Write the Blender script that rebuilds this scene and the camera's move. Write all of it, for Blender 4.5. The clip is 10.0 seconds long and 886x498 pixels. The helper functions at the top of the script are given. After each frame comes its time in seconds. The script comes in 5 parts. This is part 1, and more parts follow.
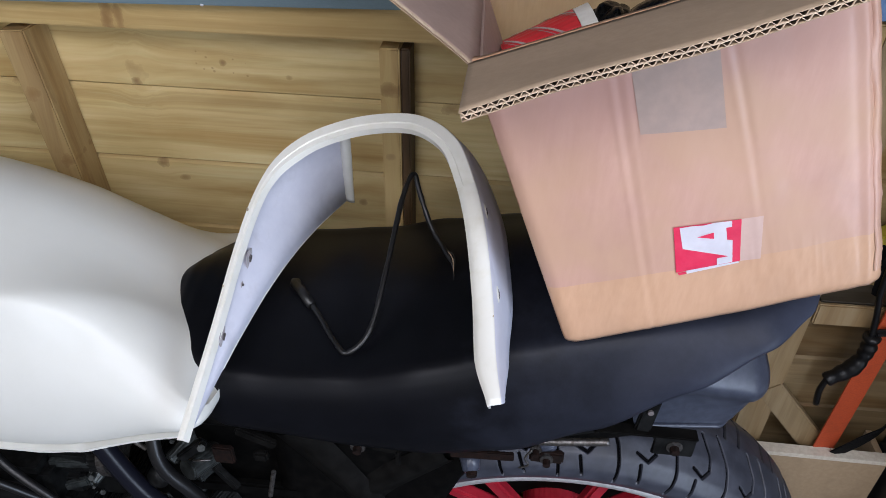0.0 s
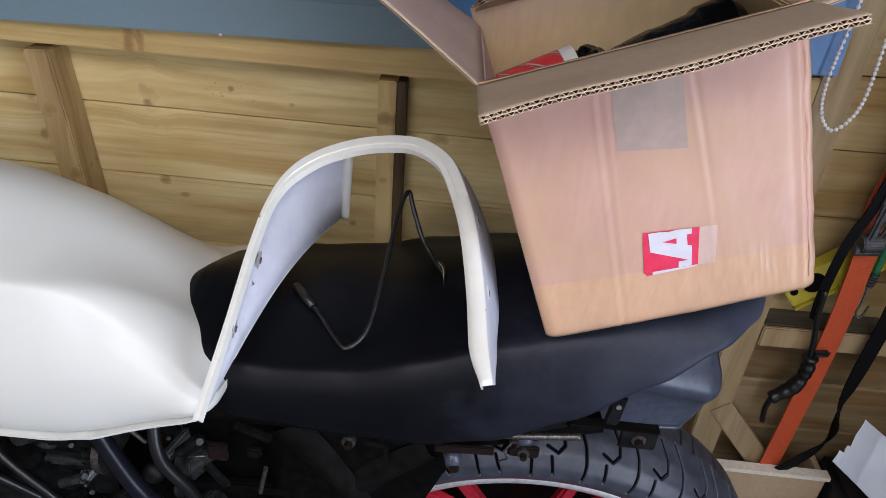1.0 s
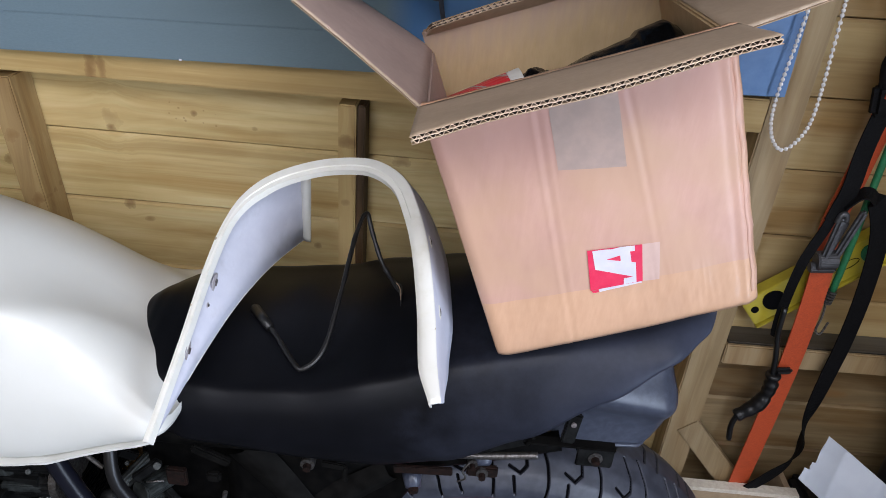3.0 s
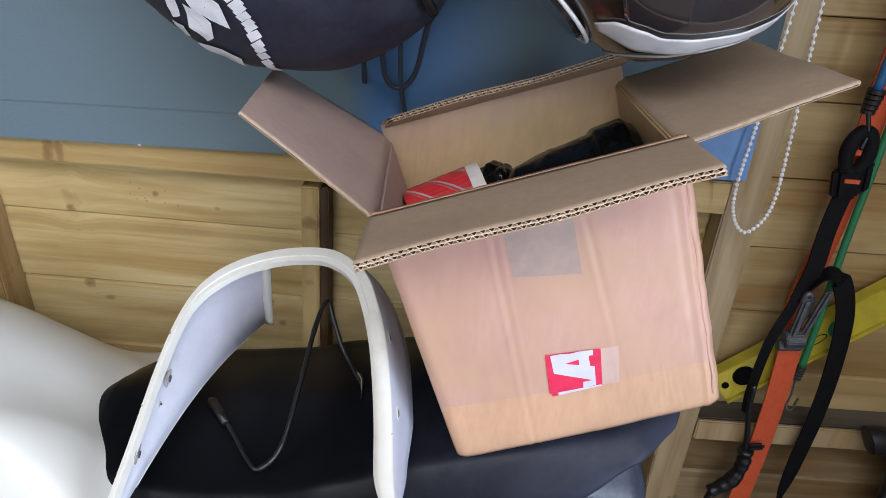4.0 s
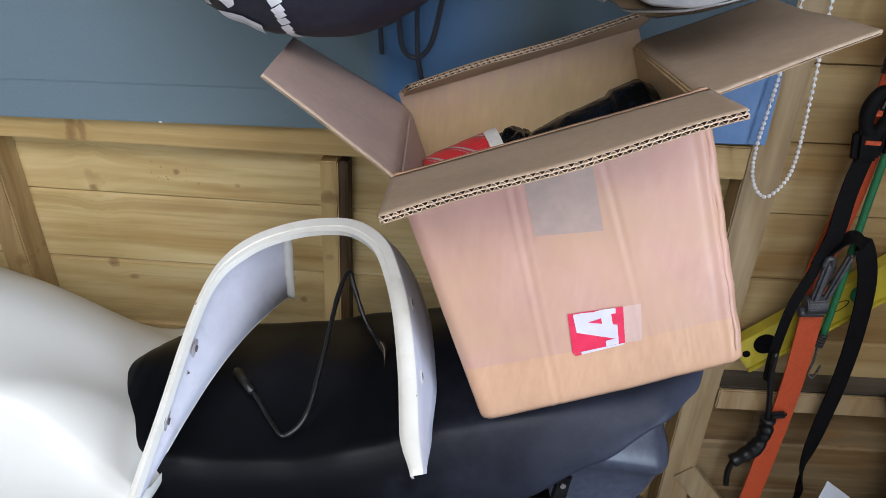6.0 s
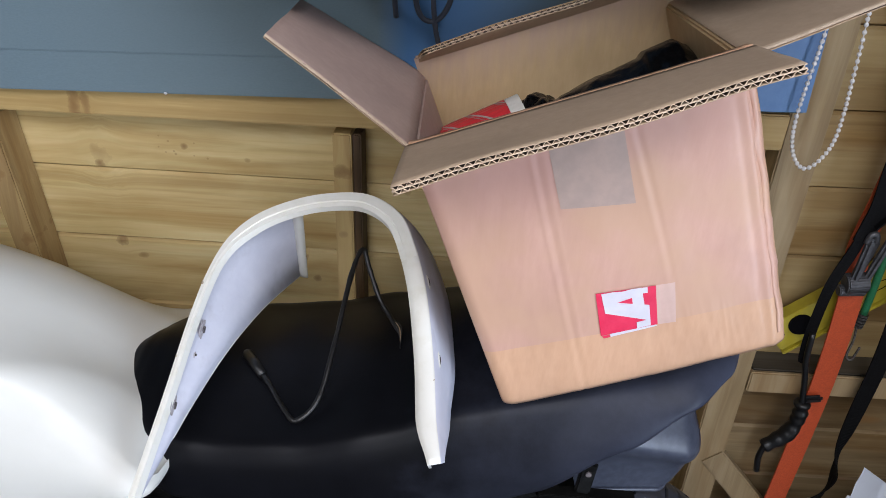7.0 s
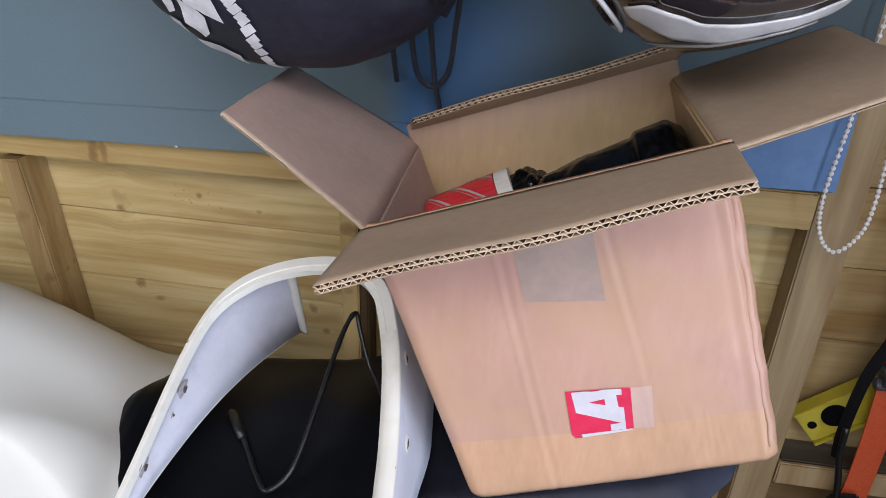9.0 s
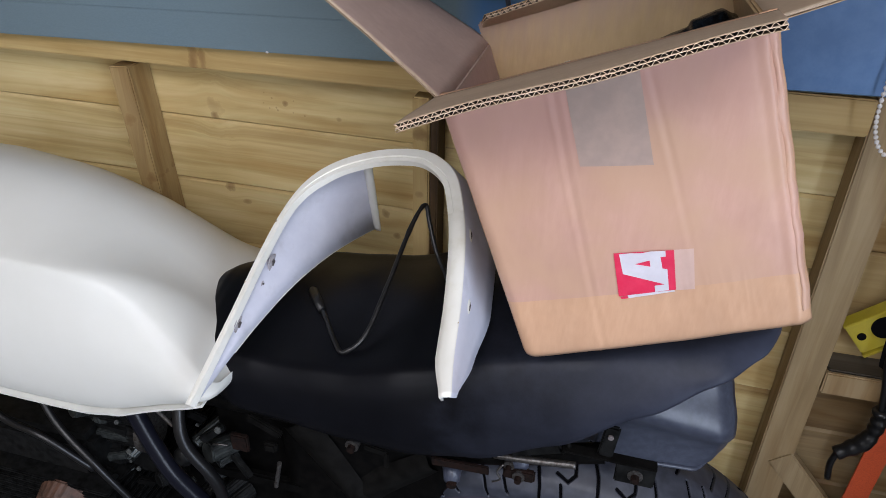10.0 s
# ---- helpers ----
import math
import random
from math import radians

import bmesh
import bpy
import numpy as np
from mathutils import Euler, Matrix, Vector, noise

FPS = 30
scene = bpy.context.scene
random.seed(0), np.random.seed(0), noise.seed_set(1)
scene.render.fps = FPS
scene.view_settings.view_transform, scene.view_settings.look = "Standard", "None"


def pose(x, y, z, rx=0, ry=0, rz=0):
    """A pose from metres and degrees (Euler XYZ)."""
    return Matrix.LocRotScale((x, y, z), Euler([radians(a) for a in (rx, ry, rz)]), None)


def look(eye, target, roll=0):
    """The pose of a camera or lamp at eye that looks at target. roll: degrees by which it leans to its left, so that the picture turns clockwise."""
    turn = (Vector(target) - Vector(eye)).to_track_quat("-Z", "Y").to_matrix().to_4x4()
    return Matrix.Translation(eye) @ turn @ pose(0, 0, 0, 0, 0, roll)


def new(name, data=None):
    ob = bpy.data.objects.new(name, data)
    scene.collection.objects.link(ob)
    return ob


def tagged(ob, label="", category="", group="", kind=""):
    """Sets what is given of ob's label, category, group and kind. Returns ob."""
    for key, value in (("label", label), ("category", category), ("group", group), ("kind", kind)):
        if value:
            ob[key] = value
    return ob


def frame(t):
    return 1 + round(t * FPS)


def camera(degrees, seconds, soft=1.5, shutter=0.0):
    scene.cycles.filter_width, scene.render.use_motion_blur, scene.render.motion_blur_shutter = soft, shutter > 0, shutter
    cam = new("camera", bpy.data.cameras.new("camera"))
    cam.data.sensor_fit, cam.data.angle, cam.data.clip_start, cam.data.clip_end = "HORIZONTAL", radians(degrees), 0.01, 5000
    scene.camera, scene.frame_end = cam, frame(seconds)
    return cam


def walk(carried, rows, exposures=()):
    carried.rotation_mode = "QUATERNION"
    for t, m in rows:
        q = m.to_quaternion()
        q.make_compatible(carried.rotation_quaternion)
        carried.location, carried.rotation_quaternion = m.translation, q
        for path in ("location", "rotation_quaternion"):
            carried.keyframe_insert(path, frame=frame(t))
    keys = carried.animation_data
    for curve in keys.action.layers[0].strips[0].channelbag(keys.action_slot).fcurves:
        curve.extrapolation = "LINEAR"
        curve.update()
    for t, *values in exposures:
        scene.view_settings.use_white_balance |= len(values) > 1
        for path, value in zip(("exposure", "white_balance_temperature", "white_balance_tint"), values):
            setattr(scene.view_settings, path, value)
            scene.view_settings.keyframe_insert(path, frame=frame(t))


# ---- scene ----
cam = camera(63.7, 10.0, soft=0.85)
PATH = [
    (0, (0.0968, 0.0412, 1.3507), (-0.0629, 1.6408, 0.1613), 1.05),
    (0.5, (0.0636, -0.0110, 1.3487), (-0.0140, 1.6438, 0.2278), 4.25),
    (1, (0.0663, -0.0539, 1.3584), (0.0176, 1.6371, 0.2917), 4.93),
    (1.2, (0.0790, -0.0570, 1.3560), (0.1100, 1.6340, 0.2960), 4.60),
    (1.5, (0.0959, -0.0493, 1.3615), (0.1069, 1.6404, 0.2910), 5.16),
    (2, (0.1002, -0.0436, 1.3606), (0.0780, 1.6389, 0.2798), 5.20),
    (2.2, (0.0931, -0.0642, 1.3647), (0.0556, 1.6647, 0.3601), 5.00),
    (3.3, (0.1071, -0.0534, 1.3597), (0.0835, 1.6748, 0.3538), 4.75),
    (3.5, (0.1065, -0.0399, 1.3709), (0.0486, 1.6943, 0.3754), 4.20),
    (4, (0.1251, -0.0191, 1.4105), (0.1335, 1.7585, 0.4941), 4.94),
    (4.2, (0.1290, -0.0210, 1.4060), (0.1660, 1.7570, 0.5230), 4.50),
    (4.5, (0.1350, -0.0185, 1.4040), (0.1310, 1.7479, 0.4672), 3.42),
    (5, (0.1339, -0.0309, 1.3906), (0.1425, 1.7346, 0.4500), 2.89),
    (5.5, (0.1203, -0.0329, 1.3912), (0.0707, 1.7358, 0.4579), 2.95),
    (5.7, (0.1184, -0.0365, 1.3901), (0.0884, 1.7298, 0.4522), 3.61),
    (6.8, (0.1283, -0.0226, 1.3762), (0.0901, 1.7422, 0.4364), 1.75),
    (7, (0.1197, -0.0004, 1.3658), (0.0433, 1.7350, 0.3732), 2.44),
    (7.5, (0.1152, 0.0181, 1.3740), (-0.0337, 1.7422, 0.3725), 3.24),
    (8, (0.1397, 0.0381, 1.3854), (-0.0523, 1.7797, 0.4214), 3.43),
    (8.5, (0.1738, 0.0560, 1.3843), (-0.0394, 1.7935, 0.4178), 3.90),
    (9, (0.1981, 0.0546, 1.3952), (-0.0848, 1.8017, 0.4637), 2.11),
    (9.5, (0.2260, 0.0133, 1.3647), (-0.0884, 1.7135, 0.3593), -0.03),
    (10, (0.2207, -0.0390, 1.3574), (-0.2279, 1.6184, 0.3320), 1.18),
]
walk(cam, [(t, look(eye, target, roll)) for t, eye, target, roll in PATH], [(0.0, 0.19, 6450, 17), (0.5, 0.21, 6490, 17), (1.2, 0.18, 6600, 18), (2.0, 0.30, 6550, 18), (3.5, 0.35, 6480, 16), (5.5, 0.35, 6480, 15), (7.0, 0.29, 6530, 16), (8.0, 0.21, 6630, 17), (9.0, 0.21, 6630, 18), (9.5, 0.09, 6630, 18), (10.0, 0.11, 6660, 17)])

# ---- world and lights ----
world = bpy.data.worlds.new("daylight")
scene.world = world
world.use_nodes = True
wn = world.node_tree.nodes
sky = wn.new("ShaderNodeTexSky")
sky.sky_type, sky.sun_disc, sky.sun_elevation, sky.sun_rotation = "NISHITA", False, radians(38), radians(150)
wn["Background"].inputs["Strength"].default_value = 0.12
world.node_tree.links.new(sky.outputs[0], wn["Background"].inputs["Color"])

sun = new("sun", bpy.data.lights.new("sun", "SUN"))
sun.data.energy, sun.data.angle, sun.data.color = 1.0, radians(12), (1.0, 0.96, 0.9)
sun.matrix_world = look((-2, 6, 6), (0, 0, 0))

# daylight in the open door beside the camera
door_light = new("door_daylight", bpy.data.lights.new("door_daylight", "AREA"))
door_light.data.shape, door_light.data.size, door_light.data.size_y = "RECTANGLE", 0.96, 1.9
door_light.data.energy, door_light.data.color = 43.0, (0.66, 0.82, 1.0)
door_light.matrix_world = look((1.56, -0.95, 1.0), (0.0, -0.95, 1.0))

# daylight through the clear roof panel in front of the bike
roof_light = new("roof_daylight", bpy.data.lights.new("roof_daylight", "AREA"))
roof_light.data.shape, roof_light.data.size, roof_light.data.size_y = "RECTANGLE", 1.54, 1.1
roof_light.data.energy, roof_light.data.color = 29.0, (0.92, 0.96, 1.0)
roof_light.matrix_world = look((0.08, -0.80, 2.105), (0.08, -0.80, 0.0))

# soft fill through a high window added, unseen, behind the camera
south_fill = new("added_south_fill", bpy.data.lights.new("added_south_fill", "AREA"))
south_fill.data.shape, south_fill.data.size, south_fill.data.size_y = "RECTANGLE", 1.1, 0.7
south_fill.data.energy, south_fill.data.color = 8.0, (0.90, 0.95, 1.0)
south_fill.matrix_world = look((-0.35, -1.69, 1.45), (-0.35, 0.0, 1.45))
scene.view_settings.exposure = 0.0


# ---- materials ----
def material(name, base, rough=0.5, metal=0.0, coat=0.0):
    m = bpy.data.materials.new(name)
    m.use_nodes = True
    b = m.node_tree.nodes["Principled BSDF"]
    b.inputs["Base Color"].default_value = (*base, 1)
    b.inputs["Roughness"].default_value = rough
    b.inputs["Metallic"].default_value = metal
    b.inputs["Coat Weight"].default_value = coat
    return m


def node(m, kind, **inputs):
    n = m.node_tree.nodes.new(kind)
    for key, value in inputs.items():
        n.inputs[key.replace("_", " ")].default_value = value
    return n


def link(m, a, b):
    m.node_tree.links.new(a, b)


def coords(m, scale=(1, 1, 1), turn=(0, 0, 0), per_object=False, bend=None):
    """Object coordinates, stretched; per_object shifts them by a random amount for each object; bend is added to them."""
    tc, mp = node(m, "ShaderNodeTexCoord"), node(m, "ShaderNodeMapping")
    mp.inputs["Scale"].default_value = scale
    mp.inputs["Rotation"].default_value = turn
    source = tc.outputs["Object"]
    if bend is not None:
        source = vec(m, "ADD", source, bend)
    if per_object:
        info, add = node(m, "ShaderNodeObjectInfo"), node(m, "ShaderNodeVectorMath")
        mul = node(m, "ShaderNodeMath")
        mul.operation, mul.inputs[1].default_value = "MULTIPLY", 37.0
        link(m, info.outputs["Random"], mul.inputs[0])
        comb = node(m, "ShaderNodeCombineXYZ")
        for k in range(3):
            link(m, mul.outputs[0], comb.inputs[k])
        link(m, source, add.inputs[0])
        link(m, comb.outputs[0], add.inputs[1])
        source = add.outputs[0]
    link(m, source, mp.inputs["Vector"])
    return mp.outputs[0]


def vec(m, kind, a, b=None):
    """One step of vector arithmetic; b is a socket or three numbers."""
    n = node(m, "ShaderNodeVectorMath")
    n.operation = kind
    for slot, source in enumerate((a, b)):
        if isinstance(source, tuple):
            n.inputs[slot].default_value = source
        elif source is not None:
            link(m, source, n.inputs[slot])
    return n.outputs["Value" if kind == "LENGTH" else "Vector"]


def number(m, kind, a, b=0.0):
    n = node(m, "ShaderNodeMath")
    n.operation = kind
    for slot, source in enumerate((a, b)):
        if isinstance(source, (int, float)):
            n.inputs[slot].default_value = source
        else:
            link(m, source, n.inputs[slot])
    return n.outputs[0]


def ramp(m, source, stops):
    r = node(m, "ShaderNodeValToRGB")
    while len(r.color_ramp.elements) < len(stops):
        r.color_ramp.elements.new(0.5)
    for e, (at, colour) in zip(r.color_ramp.elements, stops):
        e.position, e.color = at, (*colour, 1)
    link(m, source, r.inputs[0])
    return r.outputs[0]


def noise_of(m, vector, scale, detail=5.0, rough=0.55, distort=0.0):
    n = node(m, "ShaderNodeTexNoise", Scale=scale, Detail=detail, Roughness=rough, Distortion=distort)
    link(m, vector, n.inputs["Vector"])
    return n.outputs["Fac"]


def mix(m, a, b, fac, mode="MIX"):
    n = node(m, "ShaderNodeMix")
    n.data_type, n.blend_type = "RGBA", mode
    for source, slot in ((fac, 0), (a, 6), (b, 7)):
        if isinstance(source, (int, float)):
            n.inputs[slot].default_value = source
        elif isinstance(source, tuple):
            n.inputs[slot].default_value = (*source, 1)
        else:
            link(m, source, n.inputs[slot])
    return n.outputs[2]


def bsdf(m):
    return m.node_tree.nodes["Principled BSDF"]


def relief(m, source, strength, distance):
    b = node(m, "ShaderNodeBump", Strength=strength, Distance=distance)
    link(m, source, b.inputs["Height"])
    link(m, b.outputs[0], bsdf(m).inputs["Normal"])


def wood(name, dark, mid, light, axis=0, per_object=True, rough=0.62, knots=(), contrast=1.0):
    """Sawn softwood: long grain along one axis that bends round the knots, broad stains, boards of unlike tone.
    knots: places in the shed, x, z, half width, half height, darkness."""
    m = material(name, mid, rough)
    bend, rings = None, []
    if knots:
        place = node(m, "ShaderNodeNewGeometry").outputs["Position"]
        wobble = noise_of(m, place, 60.0, 3.0)
        for x, z, rx, rz, depth in knots:
            off = vec(m, "MULTIPLY", vec(m, "SUBTRACT", place, (x, 0.0, z)), (1.0, 0.0, 1.0))
            far = vec(m, "LENGTH", vec(m, "MULTIPLY", off, (1.0 / rx, 0.0, 1.0 / rz)))
            far = number(m, "ADD", far, number(m, "MULTIPLY", number(m, "SUBTRACT", wobble, 0.5), 2.2))
            pull = number(m, "POWER", 2.7, number(m, "MULTIPLY", number(m, "MULTIPLY", far, far), -0.16))
            n = node(m, "ShaderNodeVectorMath")
            n.operation = "SCALE"
            link(m, off, n.inputs[0])
            link(m, number(m, "MULTIPLY", pull, -0.5), n.inputs["Scale"])
            bend = n.outputs[0] if bend is None else vec(m, "ADD", bend, n.outputs[0])
            rings.append((far, depth))
    stretch = [26.0, 26.0, 26.0]
    stretch[axis] = 1.3
    v = coords(m, stretch, per_object=per_object, bend=bend)
    w = coords(m, (1, 1, 1), per_object=per_object)
    grain = noise_of(m, v, 1.0, 6.0, 0.6, 1.2)
    fine = noise_of(m, v, 5.5, 3.0, 0.6)
    c = ramp(m, grain, [(0.30, dark), (0.48, mid), (0.70, light)])
    c = mix(m, c, tuple(min(0.75, 1.35 * a) for a in light), ramp(m, fine, [(0.52, (0, 0, 0)), (0.8, (0.34, 0.34, 0.34))]), "MIX")
    broad = [7.0, 7.0, 7.0]
    broad[axis] = 1.1
    band = noise_of(m, coords(m, broad, per_object=per_object, bend=bend), 1.0, 4.0, 0.55, 1.8)
    c = mix(m, c, (0.66, 0.52, 0.33), ramp(m, band, [(0.44, (0, 0, 0)), (0.64, (0.9 * contrast,) * 3)]), "MULTIPLY")
    line = [95.0, 95.0, 95.0]
    line[axis] = 1.0
    streak = noise_of(m, coords(m, line, per_object=per_object, bend=bend), 1.0, 2.0, 0.5, 0.6)
    c = mix(m, c, (0.58, 0.44, 0.26), ramp(m, streak, [(0.54, (0, 0, 0)), (0.72, (0.38 * contrast,) * 3)]), "MULTIPLY")
    blotch = noise_of(m, w, 7.0, 4.0)
    c = mix(m, c, (0.80, 0.74, 0.58), ramp(m, blotch, [(0.45, (0, 0, 0)), (0.75, (0.55, 0.55, 0.55))]), "MULTIPLY")
    info = node(m, "ShaderNodeObjectInfo")
    tone = ramp(m, info.outputs["Random"], [(0.0, (0.84, 0.82, 0.78)), (0.5, (0.95, 0.95, 0.95)), (1.0, (1.06, 1.06, 1.06))])
    c = mix(m, c, tone, 1.0, "MULTIPLY")
    squeeze = [24.0, 24.0, 24.0]
    squeeze[axis] = 9.0
    k = node(m, "ShaderNodeTexVoronoi", Scale=0.27, Randomness=1.0)
    link(m, coords(m, squeeze, per_object=per_object), k.inputs["Vector"])
    c = mix(m, c, (0.21, 0.11, 0.04), ramp(m, k.outputs["Distance"], [(0.012, (0.6, 0.6, 0.6)), (0.04, (0.16, 0.16, 0.16)), (0.09, (0, 0, 0))]))
    for far, depth in rings:
        c = mix(m, c, (0.20, 0.105, 0.035), ramp(m, far, [(0.0, (0.9 * depth,) * 3), (0.5, (0.7 * depth,) * 3), (1.0, (0.26 * depth,) * 3), (1.5, (0.12 * depth,) * 3), (2.8, (0, 0, 0))]))
    link(m, c, bsdf(m).inputs["Base Color"])
    relief(m, fine, 0.3, 0.0008)
    return m


def speckled(name, base, other, scale, rough=0.6, metal=0.0, bump=0.2, depth=0.0006, low=0.4, high=0.65, coat=0.0):
    m = material(name, base, rough, metal, coat)
    v = coords(m)
    n = noise_of(m, v, scale, 6.0, 0.6)
    big = noise_of(m, v, scale * 0.11, 3.0)
    c = ramp(m, n, [(low, base), (high, other)])
    c = mix(m, c, tuple(0.6 * a for a in base), ramp(m, big, [(0.5, (0, 0, 0)), (0.75, (0.5, 0.5, 0.5))]))
    link(m, c, bsdf(m).inputs["Base Color"])
    if bump:
        relief(m, n, bump, depth)
    return m


WALL_KNOTS = (
    (-0.270, 1.000, 0.0042, 0.0042, 0.8), (-0.388, 0.982, 0.012, 0.017, 0.35), (-0.392, 0.968, 0.007, 0.006, 0.85), (-0.117, 0.842, 0.006, 0.007, 0.75), (-0.100, 0.805, 0.006, 0.006, 0.75),
    (-0.385, 0.846, 0.010, 0.008, 0.9), (-0.552, 0.905, 0.007, 0.008, 0.8), (-0.560, 0.960, 0.006, 0.006, 0.5), (-0.355, 0.826, 0.007, 0.004, 0.6), (-0.185, 0.985, 0.004, 0.003, 0.5), (0.022, 0.955, 0.012, 0.008, 0.7),
    (-0.303, 1.013, 0.0015, 0.0015, 0.55), (-0.305, 0.997, 0.0015, 0.0015, 0.55), (-0.291, 1.006, 0.0015, 0.0015, 0.55), (-0.285, 0.992, 0.0015, 0.0015, 0.55), (-0.256, 1.005, 0.0015, 0.0015, 0.55), (-0.240, 1.001, 0.0015, 0.0015, 0.55), (-0.258, 0.987, 0.0015, 0.0015, 0.55), (-0.283, 0.988, 0.0015, 0.0015, 0.55), (-0.240, 0.984, 0.0015, 0.0015, 0.55), (-0.296, 0.990, 0.0015, 0.0015, 0.55),
)
SIDE_KNOTS = ((0.75, 0.614, 0.028, 0.008, 1.0), (0.80, 0.595, 0.02, 0.005, 0.5), (0.690, 1.010, 0.02, 0.008, 0.35), (0.84, 0.80, 0.005, 0.005, 0.6))
BATTEN_KNOTS = ((-0.046, 0.995, 0.014, 0.009, 0.8), (-0.050, 0.905, 0.007, 0.006, 0.5), (-0.505, 0.965, 0.009, 0.012, 0.8), (-0.488, 0.872, 0.009, 0.012, 0.9))
RAIL_KNOTS = ((-0.380, 1.068, 0.0085, 0.022, 0.95), (-0.365, 1.069, 0.005, 0.018, 0.8), (-0.93, 1.06, 0.01, 0.018, 0.8))
PINE = wood("treated_pine", (0.49, 0.355, 0.155), (0.63, 0.49, 0.235), (0.72, 0.59, 0.32), knots=WALL_KNOTS, contrast=0.85)
# low boards right of the stud: corner shade put into the wood colour
PINE_SHADED = wood("shade_darkened_pine", (0.158, 0.104, 0.049), (0.225, 0.156, 0.076), (0.29, 0.208, 0.108), knots=SIDE_KNOTS, contrast=1.0)
PINE_DARKER = wood("darker_brown_pine", (0.27, 0.18, 0.075), (0.36, 0.255, 0.115), (0.43, 0.32, 0.155), knots=SIDE_KNOTS, contrast=0.9)
PINE_UP = wood("treated_pine_upright", (0.38, 0.255, 0.108), (0.47, 0.34, 0.15), (0.54, 0.405, 0.195), axis=2, knots=BATTEN_KNOTS, contrast=0.6)
PINE_WORN = wood("handled_pine_upright", (0.28, 0.18, 0.078), (0.37, 0.255, 0.115), (0.44, 0.315, 0.15), axis=2, knots=BATTEN_KNOTS, contrast=0.8)
PINE_PALE = wood("pale_pine_upright", (0.47, 0.33, 0.145), (0.58, 0.44, 0.205), (0.66, 0.52, 0.27), axis=2, knots=BATTEN_KNOTS, contrast=0.6)
BATTEN_SHADE = wood("brown_batten_shade", (0.05, 0.03, 0.012), (0.085, 0.05, 0.02), (0.12, 0.075, 0.033), axis=2)
LEDGE = wood("grimy_ledge", (0.05, 0.043, 0.034), (0.08, 0.07, 0.056), (0.11, 0.098, 0.08))
PINE_GREY = wood("weathered_pine", (0.25, 0.175, 0.09), (0.33, 0.24, 0.132), (0.39, 0.295, 0.172), axis=2, contrast=0.8)
SIDE_WALL = speckled("plain_pine_boards", (0.21, 0.17, 0.11), (0.17, 0.135, 0.085), 12, 0.8)
PINE_RAIL = wood("orange_pine_rail", (0.40, 0.265, 0.10), (0.49, 0.345, 0.145), (0.55, 0.41, 0.19), knots=RAIL_KNOTS, contrast=0.6)
BLIND = material("blue_grey_blind_fabric", (0.115, 0.175, 0.225), 0.75)
v = coords(BLIND, (1, 1, 1))
weave = noise_of(BLIND, coords(BLIND, (260, 260, 900)), 1.0, 2.0)
soft_stain = noise_of(BLIND, v, 3.0, 4.0)
faded = mix(BLIND, ramp(BLIND, weave, [(0.3, (0.100, 0.157, 0.195)), (0.7, (0.122, 0.185, 0.228))]), (0.130, 0.180, 0.205), soft_stain)
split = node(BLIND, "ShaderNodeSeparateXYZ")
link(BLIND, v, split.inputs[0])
# bluer band between x 0 and 0.2
blue_band = ramp(BLIND, split.outputs["X"], [(0.0, (0, 0, 0)), (0.035, (1, 1, 1)), (0.10, (0.8, 0.8, 0.8)), (0.20, (0, 0, 0))])
# shade of bag and helmet put into the fabric colour, growing with x
shade_right = ramp(BLIND, split.outputs["X"], [(0.05, (0, 0, 0)), (0.25, (0.85, 0.85, 0.85))])
link(BLIND, mix(BLIND, mix(BLIND, faded, (0.038, 0.060, 0.073), shade_right), (0.045, 0.14, 0.31), blue_band), bsdf(BLIND).inputs["Base Color"])
relief(BLIND, weave, 0.12, 0.0004)
BLUE = speckled("blue_vinyl", (0.075, 0.17, 0.36), (0.095, 0.20, 0.40), 60, 0.45, bump=0.1)

WHITE = material("cream_white_gloss_paint", (0.78, 0.775, 0.735), 0.42, coat=0.25)
bsdf(WHITE).inputs["Coat Roughness"].default_value = 0.05
bsdf(WHITE).inputs["Specular IOR Level"].default_value = 0.2
haze = noise_of(WHITE, coords(WHITE), 14.0, 6.0, 0.65)
link(WHITE, ramp(WHITE, haze, [(0.35, (0.65, 0.652, 0.615)), (0.75, (0.63, 0.632, 0.59))]), bsdf(WHITE).inputs["Base Color"])
link(WHITE, ramp(WHITE, noise_of(WHITE, coords(WHITE), 40.0), [(0.3, (0.34,) * 3), (0.8, (0.44,) * 3)]), bsdf(WHITE).inputs["Roughness"])
COWL_OUT = speckled("aged_white_plastic_edge", (0.80, 0.79, 0.73), (0.72, 0.705, 0.61), 55, 0.4, bump=0.15, low=0.5, high=0.8)
COWL_IN = speckled("raw_grey_white_plastic", (0.58, 0.59, 0.68), (0.66, 0.67, 0.755), 30, 0.55, bump=0.1, low=0.35, high=0.7)
grime = noise_of(COWL_IN, coords(COWL_IN), 16.0, 5.0, 0.6)
grime_in = bsdf(COWL_IN).inputs["Base Color"]
link(COWL_IN, mix(COWL_IN, grime_in.links[0].from_socket, (0.30, 0.285, 0.31), ramp(COWL_IN, grime, [(0.54, (0, 0, 0)), (0.78, (0.5, 0.5, 0.5))])), grime_in)
SCUFF = speckled("brown_dirt_scuff", (0.36, 0.32, 0.32), (0.52, 0.50, 0.54), 260, 0.8)
CHIP = speckled("brown_chipped_edge", (0.36, 0.28, 0.18), (0.50, 0.44, 0.34), 400, 0.7)
HOLE = speckled("dirty_hole_brown", (0.06, 0.05, 0.05), (0.16, 0.14, 0.14), 300, 0.8)
